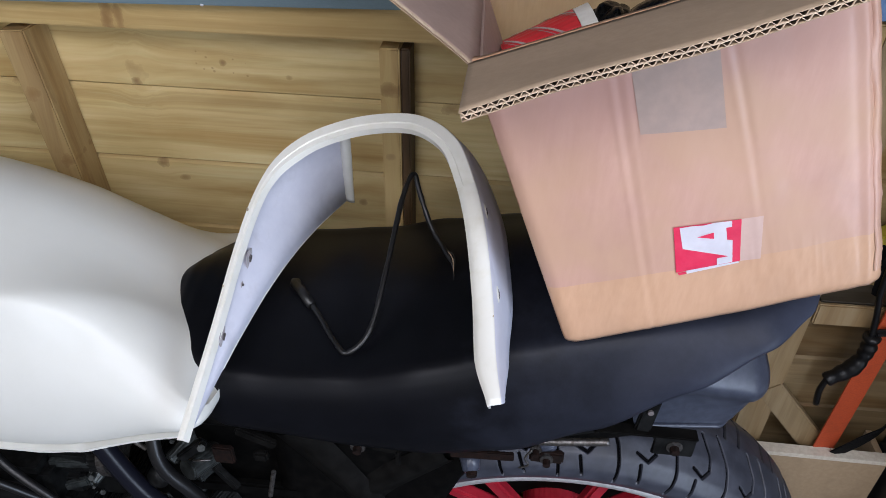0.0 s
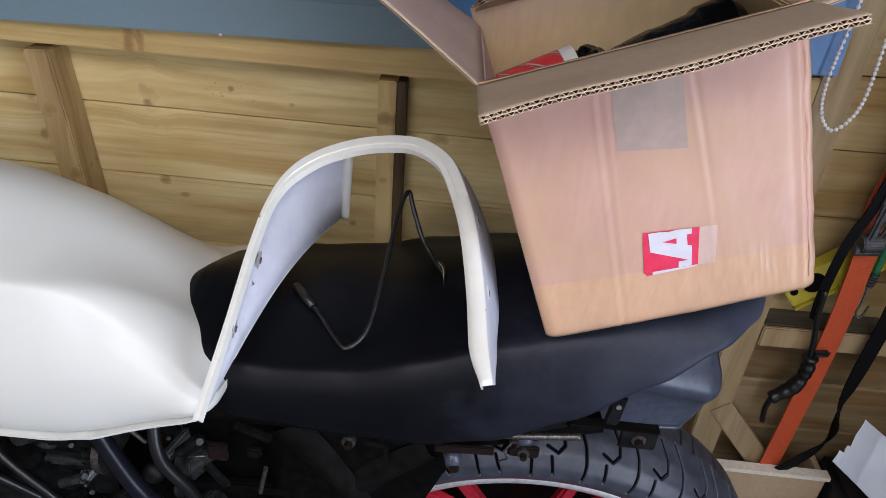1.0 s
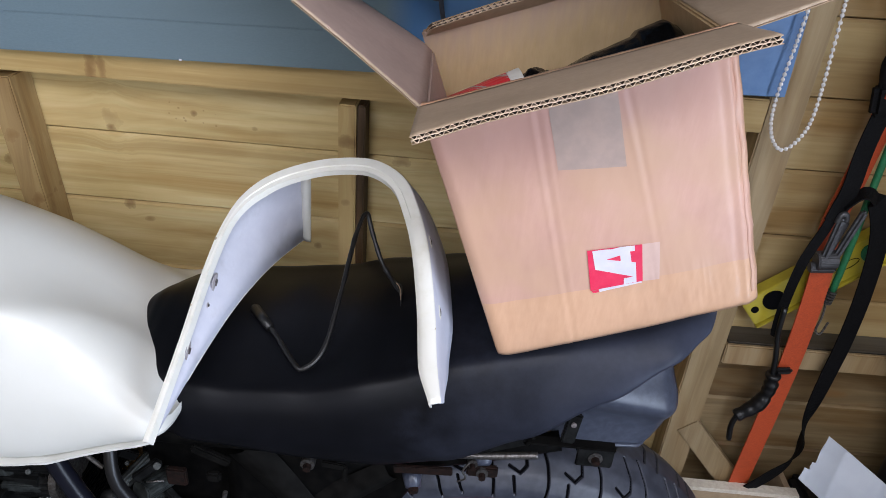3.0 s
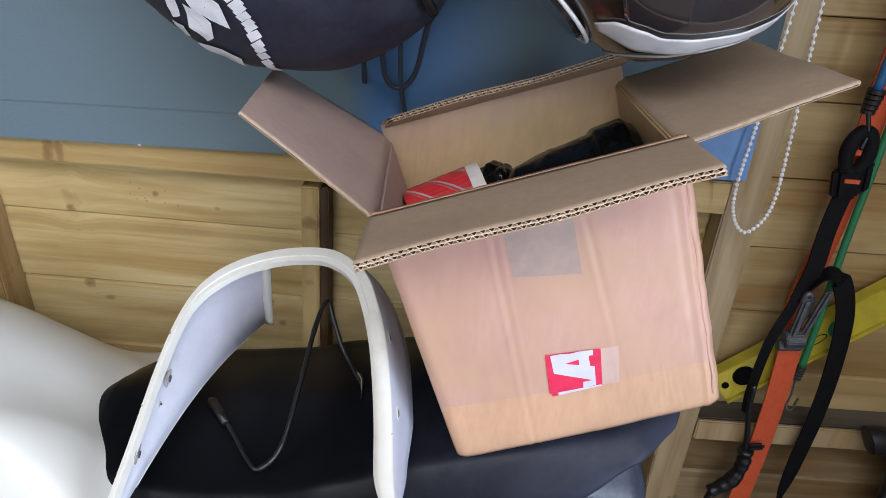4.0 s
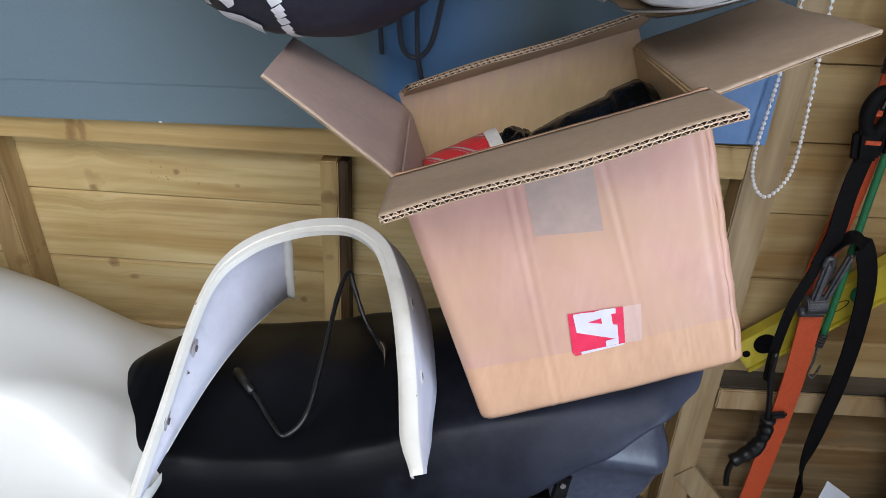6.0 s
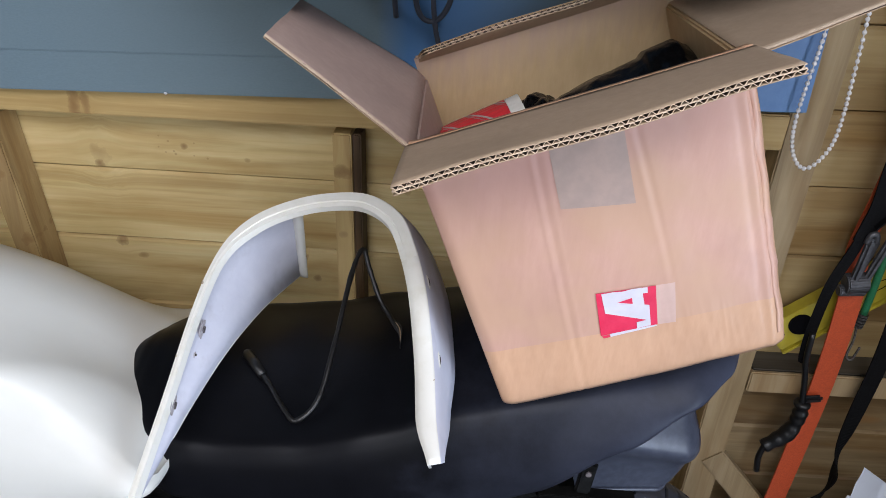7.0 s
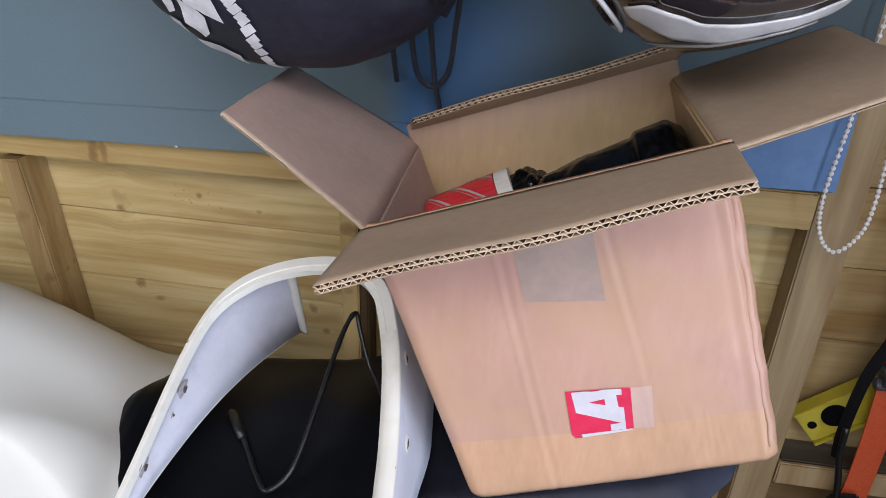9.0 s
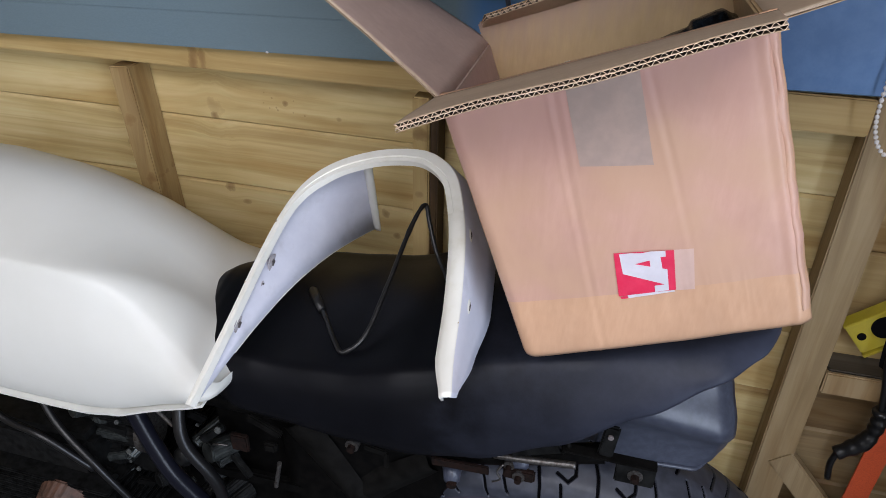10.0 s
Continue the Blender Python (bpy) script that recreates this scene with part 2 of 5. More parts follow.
VINYL = material("black_seat_vinyl", (0.0066, 0.0071, 0.0095), 0.43)
bsdf(VINYL).inputs["Specular IOR Level"].default_value = 0.13
grainv = node(VINYL, "ShaderNodeTexVoronoi", Scale=900.0)
link(VINYL, coords(VINYL), grainv.inputs["Vector"])
relief(VINYL, grainv.outputs["Distance"], 0.10, 0.0003)
dust = noise_of(VINYL, coords(VINYL), 9.0, 6.0, 0.7)
along = node(VINYL, "ShaderNodeSeparateXYZ")
link(VINYL, coords(VINYL), along.inputs[0])
# black goes over to a paler blue-grey towards the tail
worn = number(VINYL, "ADD", along.outputs["X"], number(VINYL, "MULTIPLY", number(VINYL, "SUBTRACT", dust, 0.5), 0.30))
black = ramp(VINYL, dust, [(0.4, (0.0026, 0.0028, 0.0040)), (0.8, (0.0048, 0.0052, 0.0076))])
link(VINYL, mix(VINYL, black, (0.044, 0.050, 0.075), ramp(VINYL, worn, [(0.08, (0, 0, 0)), (0.26, (0.45, 0.45, 0.45)), (0.42, (1, 1, 1))])), bsdf(VINYL).inputs["Base Color"])
link(VINYL, ramp(VINYL, dust, [(0.3, (0.35,) * 3), (0.8, (0.47,) * 3)]), bsdf(VINYL).inputs["Roughness"])
RUBBER = speckled("dusty_tyre_rubber", (0.028, 0.031, 0.043), (0.050, 0.055, 0.073), 45, 0.46, bump=0.25)
GROOVE = material("tyre_groove_black", (0.004, 0.004, 0.005), 0.95)
bsdf(GROOVE).inputs["Specular IOR Level"].default_value = 0.05
BLACK_PLASTIC = speckled("blue_black_mudguard_plastic", (0.036, 0.042, 0.062), (0.054, 0.062, 0.088), 120, 0.36, bump=0.08)
CABLE = material("black_cable", (0.006, 0.006, 0.0065), 0.38)
bsdf(CABLE).inputs["Specular IOR Level"].default_value = 0.5
HOSE = material("black_rubber_hose", (0.006, 0.0065, 0.011), 0.3)
bsdf(HOSE).inputs["Specular IOR Level"].default_value = 0.25
RED_RIM = speckled("red_painted_wheel", (0.33, 0.012, 0.025), (0.42, 0.02, 0.035), 40, 0.4, bump=0.1)
RIM_EDGE = speckled("bare_rim_alloy", (0.50, 0.50, 0.50), (0.38, 0.38, 0.38), 120, 0.5, 0.35)
CAST = speckled("oily_cast_alloy", (0.013, 0.0135, 0.0135), (0.0025, 0.0025, 0.0025), 90, 0.5, 0.4, bump=0.35)
bsdf(CAST).inputs["Specular IOR Level"].default_value = 0.2
DARK_STEEL = speckled("grimy_black_frame_paint", (0.0014, 0.0014, 0.0014), (0.0040, 0.0037, 0.0034), 80, 0.6, 0.0, bump=0.3)
bsdf(DARK_STEEL).inputs["Specular IOR Level"].default_value = 0.06
RUST = speckled("rusty_steel", (0.018, 0.009, 0.007), (0.007, 0.0055, 0.005), 180, 0.75, 0.3, bump=0.4)
bsdf(RUST).inputs["Specular IOR Level"].default_value = 0.15
BOLT = speckled("worn_zinc_bolt", (0.15, 0.145, 0.14), (0.06, 0.05, 0.045), 300, 0.4, 0.8)
ALLOY = speckled("greenish_dull_alloy", (0.055, 0.062, 0.06), (0.010, 0.011, 0.011), 70, 0.45, 0.5, bump=0.3)
GREY_METAL = speckled("scratched_grey_paint", (0.008, 0.0077, 0.0072), (0.004, 0.0038, 0.0036), 60, 0.55, 0.2, bump=0.3)
bsdf(GREY_METAL).inputs["Specular IOR Level"].default_value = 0.05
BROWN_ENGINE = speckled("brown_engine_paint", (0.09, 0.042, 0.026), (0.04, 0.022, 0.015), 60, 0.6)


def cardboard(name, base, other, rough=0.75, gloss=0.0, ribs=0.10):
    m = material(name, base, rough, coat=gloss)
    fib = noise_of(m, coords(m, (160, 160, 30)), 1.0, 4.0, 0.7)
    flute = noise_of(m, coords(m, (260, 40, 3)), 1.0, 2.0, 0.4)
    big = noise_of(m, coords(m), 9.0, 4.0, 0.6)
    c = ramp(m, fib, [(0.35, base), (0.7, other)])
    c = mix(m, c, tuple(0.72 * a for a in base), ramp(m, big, [(0.45, (0, 0, 0)), (0.75, (0.6, 0.6, 0.6))]))
    link(m, c, bsdf(m).inputs["Base Color"])
    relief(m, flute, ribs, 0.0010)
    return m


CARD = cardboard("brown_cardboard", (0.36, 0.255, 0.165), (0.40, 0.285, 0.19))
CARD_IN = cardboard("cardboard_inside", (0.385, 0.283, 0.195), (0.43, 0.318, 0.222))
CARD_WALL = cardboard("yellowish_cardboard_inside", (0.40, 0.27, 0.135), (0.45, 0.31, 0.165))
CARD_TAN = cardboard("tan_taped_cardboard", (0.555, 0.325, 0.20), (0.60, 0.36, 0.228), 0.5, 0.2, 0.04)
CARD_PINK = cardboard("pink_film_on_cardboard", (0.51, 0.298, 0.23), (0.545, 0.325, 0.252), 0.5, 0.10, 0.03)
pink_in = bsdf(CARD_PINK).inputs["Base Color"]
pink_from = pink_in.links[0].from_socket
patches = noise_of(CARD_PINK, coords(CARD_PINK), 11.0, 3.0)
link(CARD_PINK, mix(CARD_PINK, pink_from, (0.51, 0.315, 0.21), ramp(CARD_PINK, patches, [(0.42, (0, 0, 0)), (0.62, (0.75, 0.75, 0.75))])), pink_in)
# rose tint towards the top: film colour with the flap's shade mixed in
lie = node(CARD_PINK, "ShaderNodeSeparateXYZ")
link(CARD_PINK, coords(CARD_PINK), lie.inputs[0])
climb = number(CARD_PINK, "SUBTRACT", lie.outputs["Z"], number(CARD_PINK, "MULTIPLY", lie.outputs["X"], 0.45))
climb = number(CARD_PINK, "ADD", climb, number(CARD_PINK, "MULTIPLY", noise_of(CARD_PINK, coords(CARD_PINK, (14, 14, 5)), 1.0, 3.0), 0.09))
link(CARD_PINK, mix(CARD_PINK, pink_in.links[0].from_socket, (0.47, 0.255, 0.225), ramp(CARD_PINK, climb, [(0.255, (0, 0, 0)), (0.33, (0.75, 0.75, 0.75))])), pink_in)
CARD_PALE = cardboard("torn_pale_cardboard", (0.42, 0.32, 0.23), (0.50, 0.39, 0.29))
# back wall's top: shade under the overhanging stub flap, painted in mauve brown
CARD_SHADED = cardboard("brown_cardboard_with_mauve_shade", (0.40, 0.275, 0.14), (0.45, 0.315, 0.17))
away = node(CARD_SHADED, "ShaderNodeSeparateXYZ")
link(CARD_SHADED, coords(CARD_SHADED), away.inputs[0])
rise = number(CARD_SHADED, "SUBTRACT", number(CARD_SHADED, "MULTIPLY", away.outputs["Z"], 0.94), number(CARD_SHADED, "MULTIPLY", away.outputs["X"], 0.35))
rise = number(CARD_SHADED, "ADD", rise, number(CARD_SHADED, "MULTIPLY", noise_of(CARD_SHADED, coords(CARD_SHADED, (90, 90, 12)), 1.0, 3.0), 0.05))
shade_in = bsdf(CARD_SHADED).inputs["Base Color"]
link(CARD_SHADED, mix(CARD_SHADED, shade_in.links[0].from_socket, (0.30, 0.205, 0.165), ramp(CARD_SHADED, rise, [(0.265, (0, 0, 0)), (0.31, (0.8, 0.8, 0.8))])), shade_in)
FLUTE = cardboard("corrugated_fluting", (0.52, 0.39, 0.28), (0.60, 0.47, 0.35))
# inner fluting made dark: the shade inside the channels, put into its colour
FLUTE_SHADE = cardboard("shaded_inner_fluting", (0.075, 0.05, 0.034), (0.10, 0.07, 0.048))
CARD_MAUVE = cardboard("mauve_tinted_cardboard", (0.43, 0.308, 0.262), (0.47, 0.34, 0.292))
GREY_PRINT = speckled("faded_grey_print", (0.355, 0.265, 0.23), (0.405, 0.295, 0.252), 70, 0.5, bump=0.05, coat=0.05)
RED_PRINT = speckled("red_print", (0.66, 0.022, 0.075), (0.72, 0.04, 0.10), 80, 0.4, bump=0.0)
WHITE_PRINT = speckled("white_print", (0.62, 0.605, 0.66), (0.56, 0.545, 0.60), 60, 0.4, bump=0.0)
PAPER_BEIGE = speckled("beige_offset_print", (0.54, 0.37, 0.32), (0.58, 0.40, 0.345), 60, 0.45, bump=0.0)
BIN_BAG = speckled("shiny_black_polythene", (0.002, 0.002, 0.0022), (0.003, 0.003, 0.0033), 90, 0.20, bump=0.35, depth=0.003)
bsdf(BIN_BAG).inputs["Specular IOR Level"].default_value = 0.35
CAN_RED = speckled("red_packet_wrapper", (0.56, 0.03, 0.035), (0.48, 0.025, 0.03), 30, 0.35, bump=0.0)
WHITE_LABEL = speckled("off_white_paper", (0.62, 0.6, 0.55), (0.55, 0.53, 0.48), 80, 0.6, bump=0.05)
BAG_CLOTH = speckled("navy_black_nylon", (0.010, 0.011, 0.022), (0.017, 0.018, 0.034), 140, 0.55, bump=0.25)
BAG_WHITE = speckled("white_bag_print", (0.68, 0.68, 0.72), (0.6, 0.6, 0.65), 90, 0.5, bump=0.1)
CORD_GREY = material("grey_draw_cord", (0.035, 0.04, 0.055), 0.5)
CASE_BLACK = speckled("black_case_plastic", (0.006, 0.006, 0.007), (0.010, 0.010, 0.011), 60, 0.5, bump=0.2)
STRIPE = speckled("pale_grey_stripe_print", (0.36, 0.31, 0.28), (0.42, 0.37, 0.34), 80, 0.4, bump=0.0)
HELMET = material("dark_bronze_lacquer", (0.022, 0.015, 0.011), 0.2, 0.0, 0.5)
HELMET_WHITE = speckled("silver_white_helmet_trim", (0.62, 0.62, 0.64), (0.50, 0.50, 0.52), 50, 0.3, bump=0.03, coat=0.6)
VISOR = material("smoked_visor", (0.03, 0.025, 0.028), 0.07, 0.0, 1.0)
BEADS = material("white_beads", (0.70, 0.68, 0.68), 0.35, 0.0)
ORANGE = speckled("orange_webbing", (0.52, 0.075, 0.018), (0.42, 0.055, 0.015), 500, 0.7, bump=0.4)
WEB_BLACK = speckled("black_webbing", (0.0035, 0.0035, 0.004), (0.008, 0.008, 0.009), 500, 0.75, bump=0.4)
bsdf(WEB_BLACK).inputs["Specular IOR Level"].default_value = 0.12
GREEN = speckled("green_bungee_cord", (0.008, 0.16, 0.06), (0.01, 0.10, 0.04), 700, 0.6, bump=0.3)
BLUE_CORD = speckled("blue_bungee_cord", (0.01, 0.10, 0.24), (0.008, 0.07, 0.18), 700, 0.6, bump=0.3)
GUN = speckled("gunmetal_ratchet", (0.05, 0.05, 0.055), (0.08, 0.08, 0.085), 120, 0.45, 0.4)
YELLOW = speckled("yellow_level_paint", (0.45, 0.365, 0.028), (0.38, 0.305, 0.03), 40, 0.45, bump=0.1)
MDF = speckled("raw_mdf_board", (0.40, 0.285, 0.175), (0.44, 0.32, 0.20), 150, 0.8)
MDF_EDGE = speckled("pale_cut_edge", (0.72, 0.66, 0.56), (0.62, 0.55, 0.45), 200, 0.8)
PAPER = speckled("white_paper", (0.56, 0.60, 0.67), (0.52, 0.56, 0.64), 20, 0.7, bump=0.05)
CONCRETE = speckled("dirty_grey_floor", (0.06, 0.06, 0.065), (0.09, 0.09, 0.095), 35, 0.9)
ROOF_BOARD = speckled("pine_roof_boards", (0.24, 0.19, 0.125), (0.19, 0.15, 0.095), 30, 0.8)

# ---- builders ----
BASES = {}


def thing(name, base, label, category, group="", kind=""):
    ob = new(name)
    ob.location = base
    ob.empty_display_size = 0.05
    BASES[ob] = Vector(base)
    return tagged(ob, label, category, group, kind)


def part(name, bm, mat, parent=None, label="", smooth=False, bevel=0.0):
    """Links a bmesh, in world places, as one mesh object under a thing or a part."""
    base = BASES.get(parent, Vector((0, 0, 0)))
    if bevel:
        bmesh.ops.bevel(bm, geom=bm.edges[:], offset=bevel, segments=2, affect="EDGES", clamp_overlap=True)
    bmesh.ops.recalc_face_normals(bm, faces=bm.faces)
    bm.transform(Matrix.Translation(-base))
    me = bpy.data.meshes.new(name)
    bm.to_mesh(me)
    bm.free()
    for mm in mat if isinstance(mat, (list, tuple)) else (mat,):
        me.materials.append(mm)
    if smooth:
        me.polygons.foreach_set("use_smooth", [True] * len(me.polygons))
    ob = new(name, me)
    BASES[ob] = base
    if parent:
        ob.parent = parent
    if label:
        ob["label"] = label
    return ob


def solo(name, bm, mat, label, category, group="", kind="", smooth=False, bevel=0.0):
    """A thing that is one mesh, with its origin in its middle."""
    mid = sum((p.co for p in bm.verts), Vector()) / len(bm.verts)
    BASES[None] = mid
    ob = part(name, bm, mat, None, "", smooth, bevel)
    BASES[ob] = mid
    del BASES[None]
    ob.location = mid
    return tagged(ob, label, category, group, kind)


def box(lo, hi, bm=None, m=None):
    bm = bm or bmesh.new()
    lo, hi = Vector(lo), Vector(hi)
    t = Matrix.Translation((lo + hi) / 2) @ Matrix.Diagonal((*(hi - lo), 1))
    bmesh.ops.create_cube(bm, size=1.0, matrix=(m or Matrix()) @ t)
    return bm


def bar(a, b, w, h, up=(0, 0, 1), bm=None):
    """A straight bar from a to b, w wide across up, h thick along up."""
    a, b = Vector(a), Vector(b)
    x = (b - a).normalized()
    y = Vector(up).cross(x).normalized()
    z = x.cross(y)
    m = Matrix((x, y, z)).transposed().to_4x4()
    m.translation = (a + b) / 2
    bm = bm or bmesh.new()
    bmesh.ops.create_cube(bm, size=1.0, matrix=m @ Matrix.Diagonal(((b - a).length, w, h, 1)))
    return bm


def rod(a, b, r, r2=None, seg=16, bm=None):
    a, b = Vector(a), Vector(b)
    bm = bm or bmesh.new()
    m = Matrix.Translation((a + b) / 2) @ (b - a).to_track_quat("Z", "Y").to_matrix().to_4x4()
    bmesh.ops.create_cone(bm, cap_ends=True, segments=seg, radius1=r, radius2=r if r2 is None else r2, depth=(b - a).length, matrix=m)
    return bm


def ball(c, r, sx=1, sy=1, sz=1, seg=20, bm=None):
    bm = bm or bmesh.new()
    bmesh.ops.create_uvsphere(bm, u_segments=seg, v_segments=seg // 2, radius=r, matrix=Matrix.Translation(c) @ Matrix.Diagonal((sx, sy, sz, 1)))
    return bm


def glide(points, n):
    """Points along a smooth curve through the given ones."""
    p = [Vector(q) for q in points]
    p = [2 * p[0] - p[1], *p, 2 * p[-1] - p[-2]]
    out = []
    for i in range(1, len(p) - 2):
        for k in range(n):
            t = k / n
            a, b, c, d = p[i - 1 : i + 3]
            out.append(0.5 * (2 * b + (c - a) * t + (2 * a - 5 * b + 4 * c - d) * t * t + (3 * b - a - 3 * c + d) * t**3))
    return [*out, p[-2]]


def tube(points, r, n=8, seg=10, bm=None):
    """A round cable or hose along a smooth curve."""
    bm = bm or bmesh.new()
    path = glide(points, n)
    rings = []
    side = Vector((0.31, 0.74, 0.6))
    for i, q in enumerate(path):
        d = (path[min(i + 1, len(path) - 1)] - path[max(i - 1, 0)]).normalized()
        side = (side - d * side.dot(d)).normalized()
        up = d.cross(side)
        rr = r(i / (len(path) - 1)) if callable(r) else r
        rings.append([bm.verts.new(q + rr * (math.cos(a) * side + math.sin(a) * up)) for a in (2 * math.pi * k / seg for k in range(seg))])
    for one, two in zip(rings, rings[1:]):
        for k in range(seg):
            bm.faces.new((one[k], one[(k + 1) % seg], two[(k + 1) % seg], two[k]))
    bm.faces.new(rings[0][::-1])
    bm.faces.new(rings[-1])
    return bm


def ribbon(points, width, thick, across, n=8, bm=None):
    """Flat webbing along a smooth curve; across: the way of its width."""
    bm = bm or bmesh.new()
    path = glide(points, n)
    rings = []
    for i, q in enumerate(path):
        d = (path[min(i + 1, len(path) - 1)] - path[max(i - 1, 0)]).normalized()
        s = Vector(across(i / (len(path) - 1)) if callable(across) else across)
        s = (s - d * s.dot(d)).normalized() * width / 2
        u = d.cross(s).normalized() * thick / 2
        rings.append([bm.verts.new(q + o) for o in (-s - u, s - u, s + u, -s + u)])
    for one, two in zip(rings, rings[1:]):
        for k in range(4):
            bm.faces.new((one[k], one[(k + 1) % 4], two[(k + 1) % 4], two[k]))
    bm.faces.new(rings[0][::-1])
    bm.faces.new(rings[-1])
    return bm


def skin(rows, close=False, caps=False, bm=None):
    """A surface over rows of points; close joins each row's ends."""
    bm = bm or bmesh.new()
    grid = [[bm.verts.new(p) for p in row] for row in rows]
    n = len(grid[0])
    for one, two in zip(grid, grid[1:]):
        for k in range(n if close else n - 1):
            bm.faces.new((one[k], one[(k + 1) % n], two[(k + 1) % n], two[k]))
    if caps:
        bm.faces.new(grid[0][::-1])
        bm.faces.new(grid[-1])
    return bm


def smoothed(ob, levels=2):
    mod = ob.modifiers.new("subdivision", "SUBSURF")
    mod.levels = mod.render_levels = levels
    return ob


def thickened(ob, t, offset=0.0):
    mod = ob.modifiers.new("thickness", "SOLIDIFY")
    mod.thickness, mod.offset = t, offset
    return ob


def ridge(x, width):
    """A smooth bump, 1 at x = 0."""
    return math.exp(-((x / width) ** 2))


def lerp(table, x):
    """Smooth look-up in rows of (x, a, b, ...)."""
    if x <= table[0][0]:
        return table[0][1:]
    for lo, hi in zip(table, table[1:]):
        if x <= hi[0]:
            t = (x - lo[0]) / (hi[0] - lo[0])
            t = t * t * (3 - 2 * t) * 0.5 + t * 0.5
            return tuple(a + (b - a) * t for a, b in zip(lo[1:], hi[1:]))
    return table[-1][1:]


# ---- setting ----
WALL = 0.87
floor = solo("floor", box((-1.7, -1.7, -0.05), (1.60, 0.93, 0.0)), CONCRETE, "dirty grey concrete shed floor", "floor", kind="structure")
bm = box((-1.7, -0.24, 2.12), (1.65, 0.93, 2.17))
box((-1.7, -1.7, 2.12), (1.65, -1.36, 2.17), bm)
box((-1.7, -1.36, 2.12), (-0.70, -0.24, 2.17), bm)
box((0.86, -1.36, 2.12), (1.65, -0.24, 2.17), bm)
ceiling = solo("ceiling", bm, ROOF_BOARD, "plain board ceiling of the wooden shed", "ceiling", kind="structure")
wall_north = thing("wall_north", (0, WALL + 0.03, 0), "pine shiplap shed wall with knots and framing", "wall", kind="structure")
part("backing", box((-1.7, WALL + 0.022, 0), (1.60, WALL + 0.06, 2.12)), PINE, wall_north)
solo("wall_west", box((-1.75, -1.7, 0), (-1.7, 0.93, 2.12)), SIDE_WALL, "plain pine board shed wall", "wall", kind="structure")
wall_south = thing("wall_south", (0, -1.725, 0), "plain pine shed wall with an added high opening", "wall", kind="structure")
for lo, hi in (((-1.75, -1.75, 0), (1.65, -1.7, 1.08)), ((-1.75, -1.75, 1.82), (1.65, -1.7, 2.12)), ((-1.75, -1.75, 1.08), (-0.92, -1.7, 1.82)), ((0.22, -1.75, 1.08), (1.65, -1.7, 1.82))):
    part("wall_panel", box(lo, hi), SIDE_WALL, wall_south)
# unseen opening added to let the south fill in
added_window_1 = thing("added_window_1", (-0.35, -1.72, 1.45), "unseen high opening added for the fill, framed in pine", "window", kind="structure")
for lo, hi in (((-0.94, -1.71, 1.06), (0.24, -1.68, 1.08)), ((-0.94, -1.71, 1.82), (0.24, -1.68, 1.84)), ((-0.94, -1.71, 1.08), (-0.92, -1.68, 1.82)), ((0.22, -1.71, 1.08), (0.24, -1.68, 1.82))):
    part("window_frame", box(lo, hi), PINE, added_window_1)
# unseen partition added to keep door light off the right-hand boards
solo("baffle_wall", box((1.02, 0.02, 0), (1.07, WALL, 2.12)), SIDE_WALL, "unseen pine wall added to block the door's light", "wall", kind="structure")
wall_east = thing("wall_east", (1.625, 0, 0), "plain pine shed wall with an open doorway", "wall", kind="structure")
for lo, hi in (((1.60, -1.7, 0), (1.65, -1.45, 2.12)), ((1.60, -0.45, 0), (1.65, 0.93, 2.12)), ((1.60, -1.45, 1.95), (1.65, -0.45, 2.12))):
    part("wall_panel", box(lo, hi), SIDE_WALL, wall_east)
ground = solo("ground", box((-60, -60, -0.12), (60, 60, -0.06)), CONCRETE, "dull ground outside the shed", "ground", kind="structure")

roof_window = thing("roof_window", (0.08, -0.80, 2.12), "clear roof panel letting daylight in", "roof window", kind="structure")
for lo, hi in (((-0.72, -1.38, 2.10), (0.88, -1.36, 2.12)), ((-0.72, -0.24, 2.10), (0.88, -0.22, 2.12)), ((-0.72, -1.36, 2.10), (-0.70, -0.24, 2.12)), ((0.86, -1.36, 2.10), (0.88, -0.24, 2.12))):
    part("window_frame", box(lo, hi), PINE, roof_window)


# ---- framing on the wall ----
def batten(name, a, b, w, mat, label, h=0.04, up=(0, 1, 0)):
    return solo(name, bar(a, b, w, h, up), mat, label, "batten", "framing of the shed wall", "structure", bevel=0.002)


FACE = WALL - 0.021
batten("batten", (-0.0490, FACE, 0.0), (-0.0490, FACE, 1.046), 0.024, PINE_PALE, "upright pine batten with a knot")
batten("batten", (-0.447, FACE - 0.004, 0.2), (-0.507, FACE - 0.004, 1.046), 0.034, PINE_WORN, "slightly leaning pine batten with dark knots", 0.05)
# extra dark strip standing in for the shaded side of the batten
batten("batten", (-0.0305, FACE + 0.001, 0.0), (-0.0305, FACE + 0.001, 1.046), 0.011, BATTEN_SHADE, "dark brown strip added for the batten's shaded side", 0.038)
batten("batten", (-0.95, FACE, 0.0), (-0.95, FACE, 1.046), 0.040, PINE_UP, "upright pine batten")
batten("batten", (0.507, FACE - 0.002, 0.0), (0.507, FACE - 0.002, 2.12), 0.048, PINE_GREY, "weathered upright pine stud beside the strap")
batten("rail", (-1.7, FACE - 0.004, 1.070), (0.482, FACE - 0.004, 1.082), 0.044, PINE_RAIL, "orange pine rail under the roller blind", 0.048)
batten("rail", (0.532, FACE, 0.706), (1.60, FACE, 0.724), 0.036, PINE_GREY, "pale pine rail with a dusty top", 0.05)
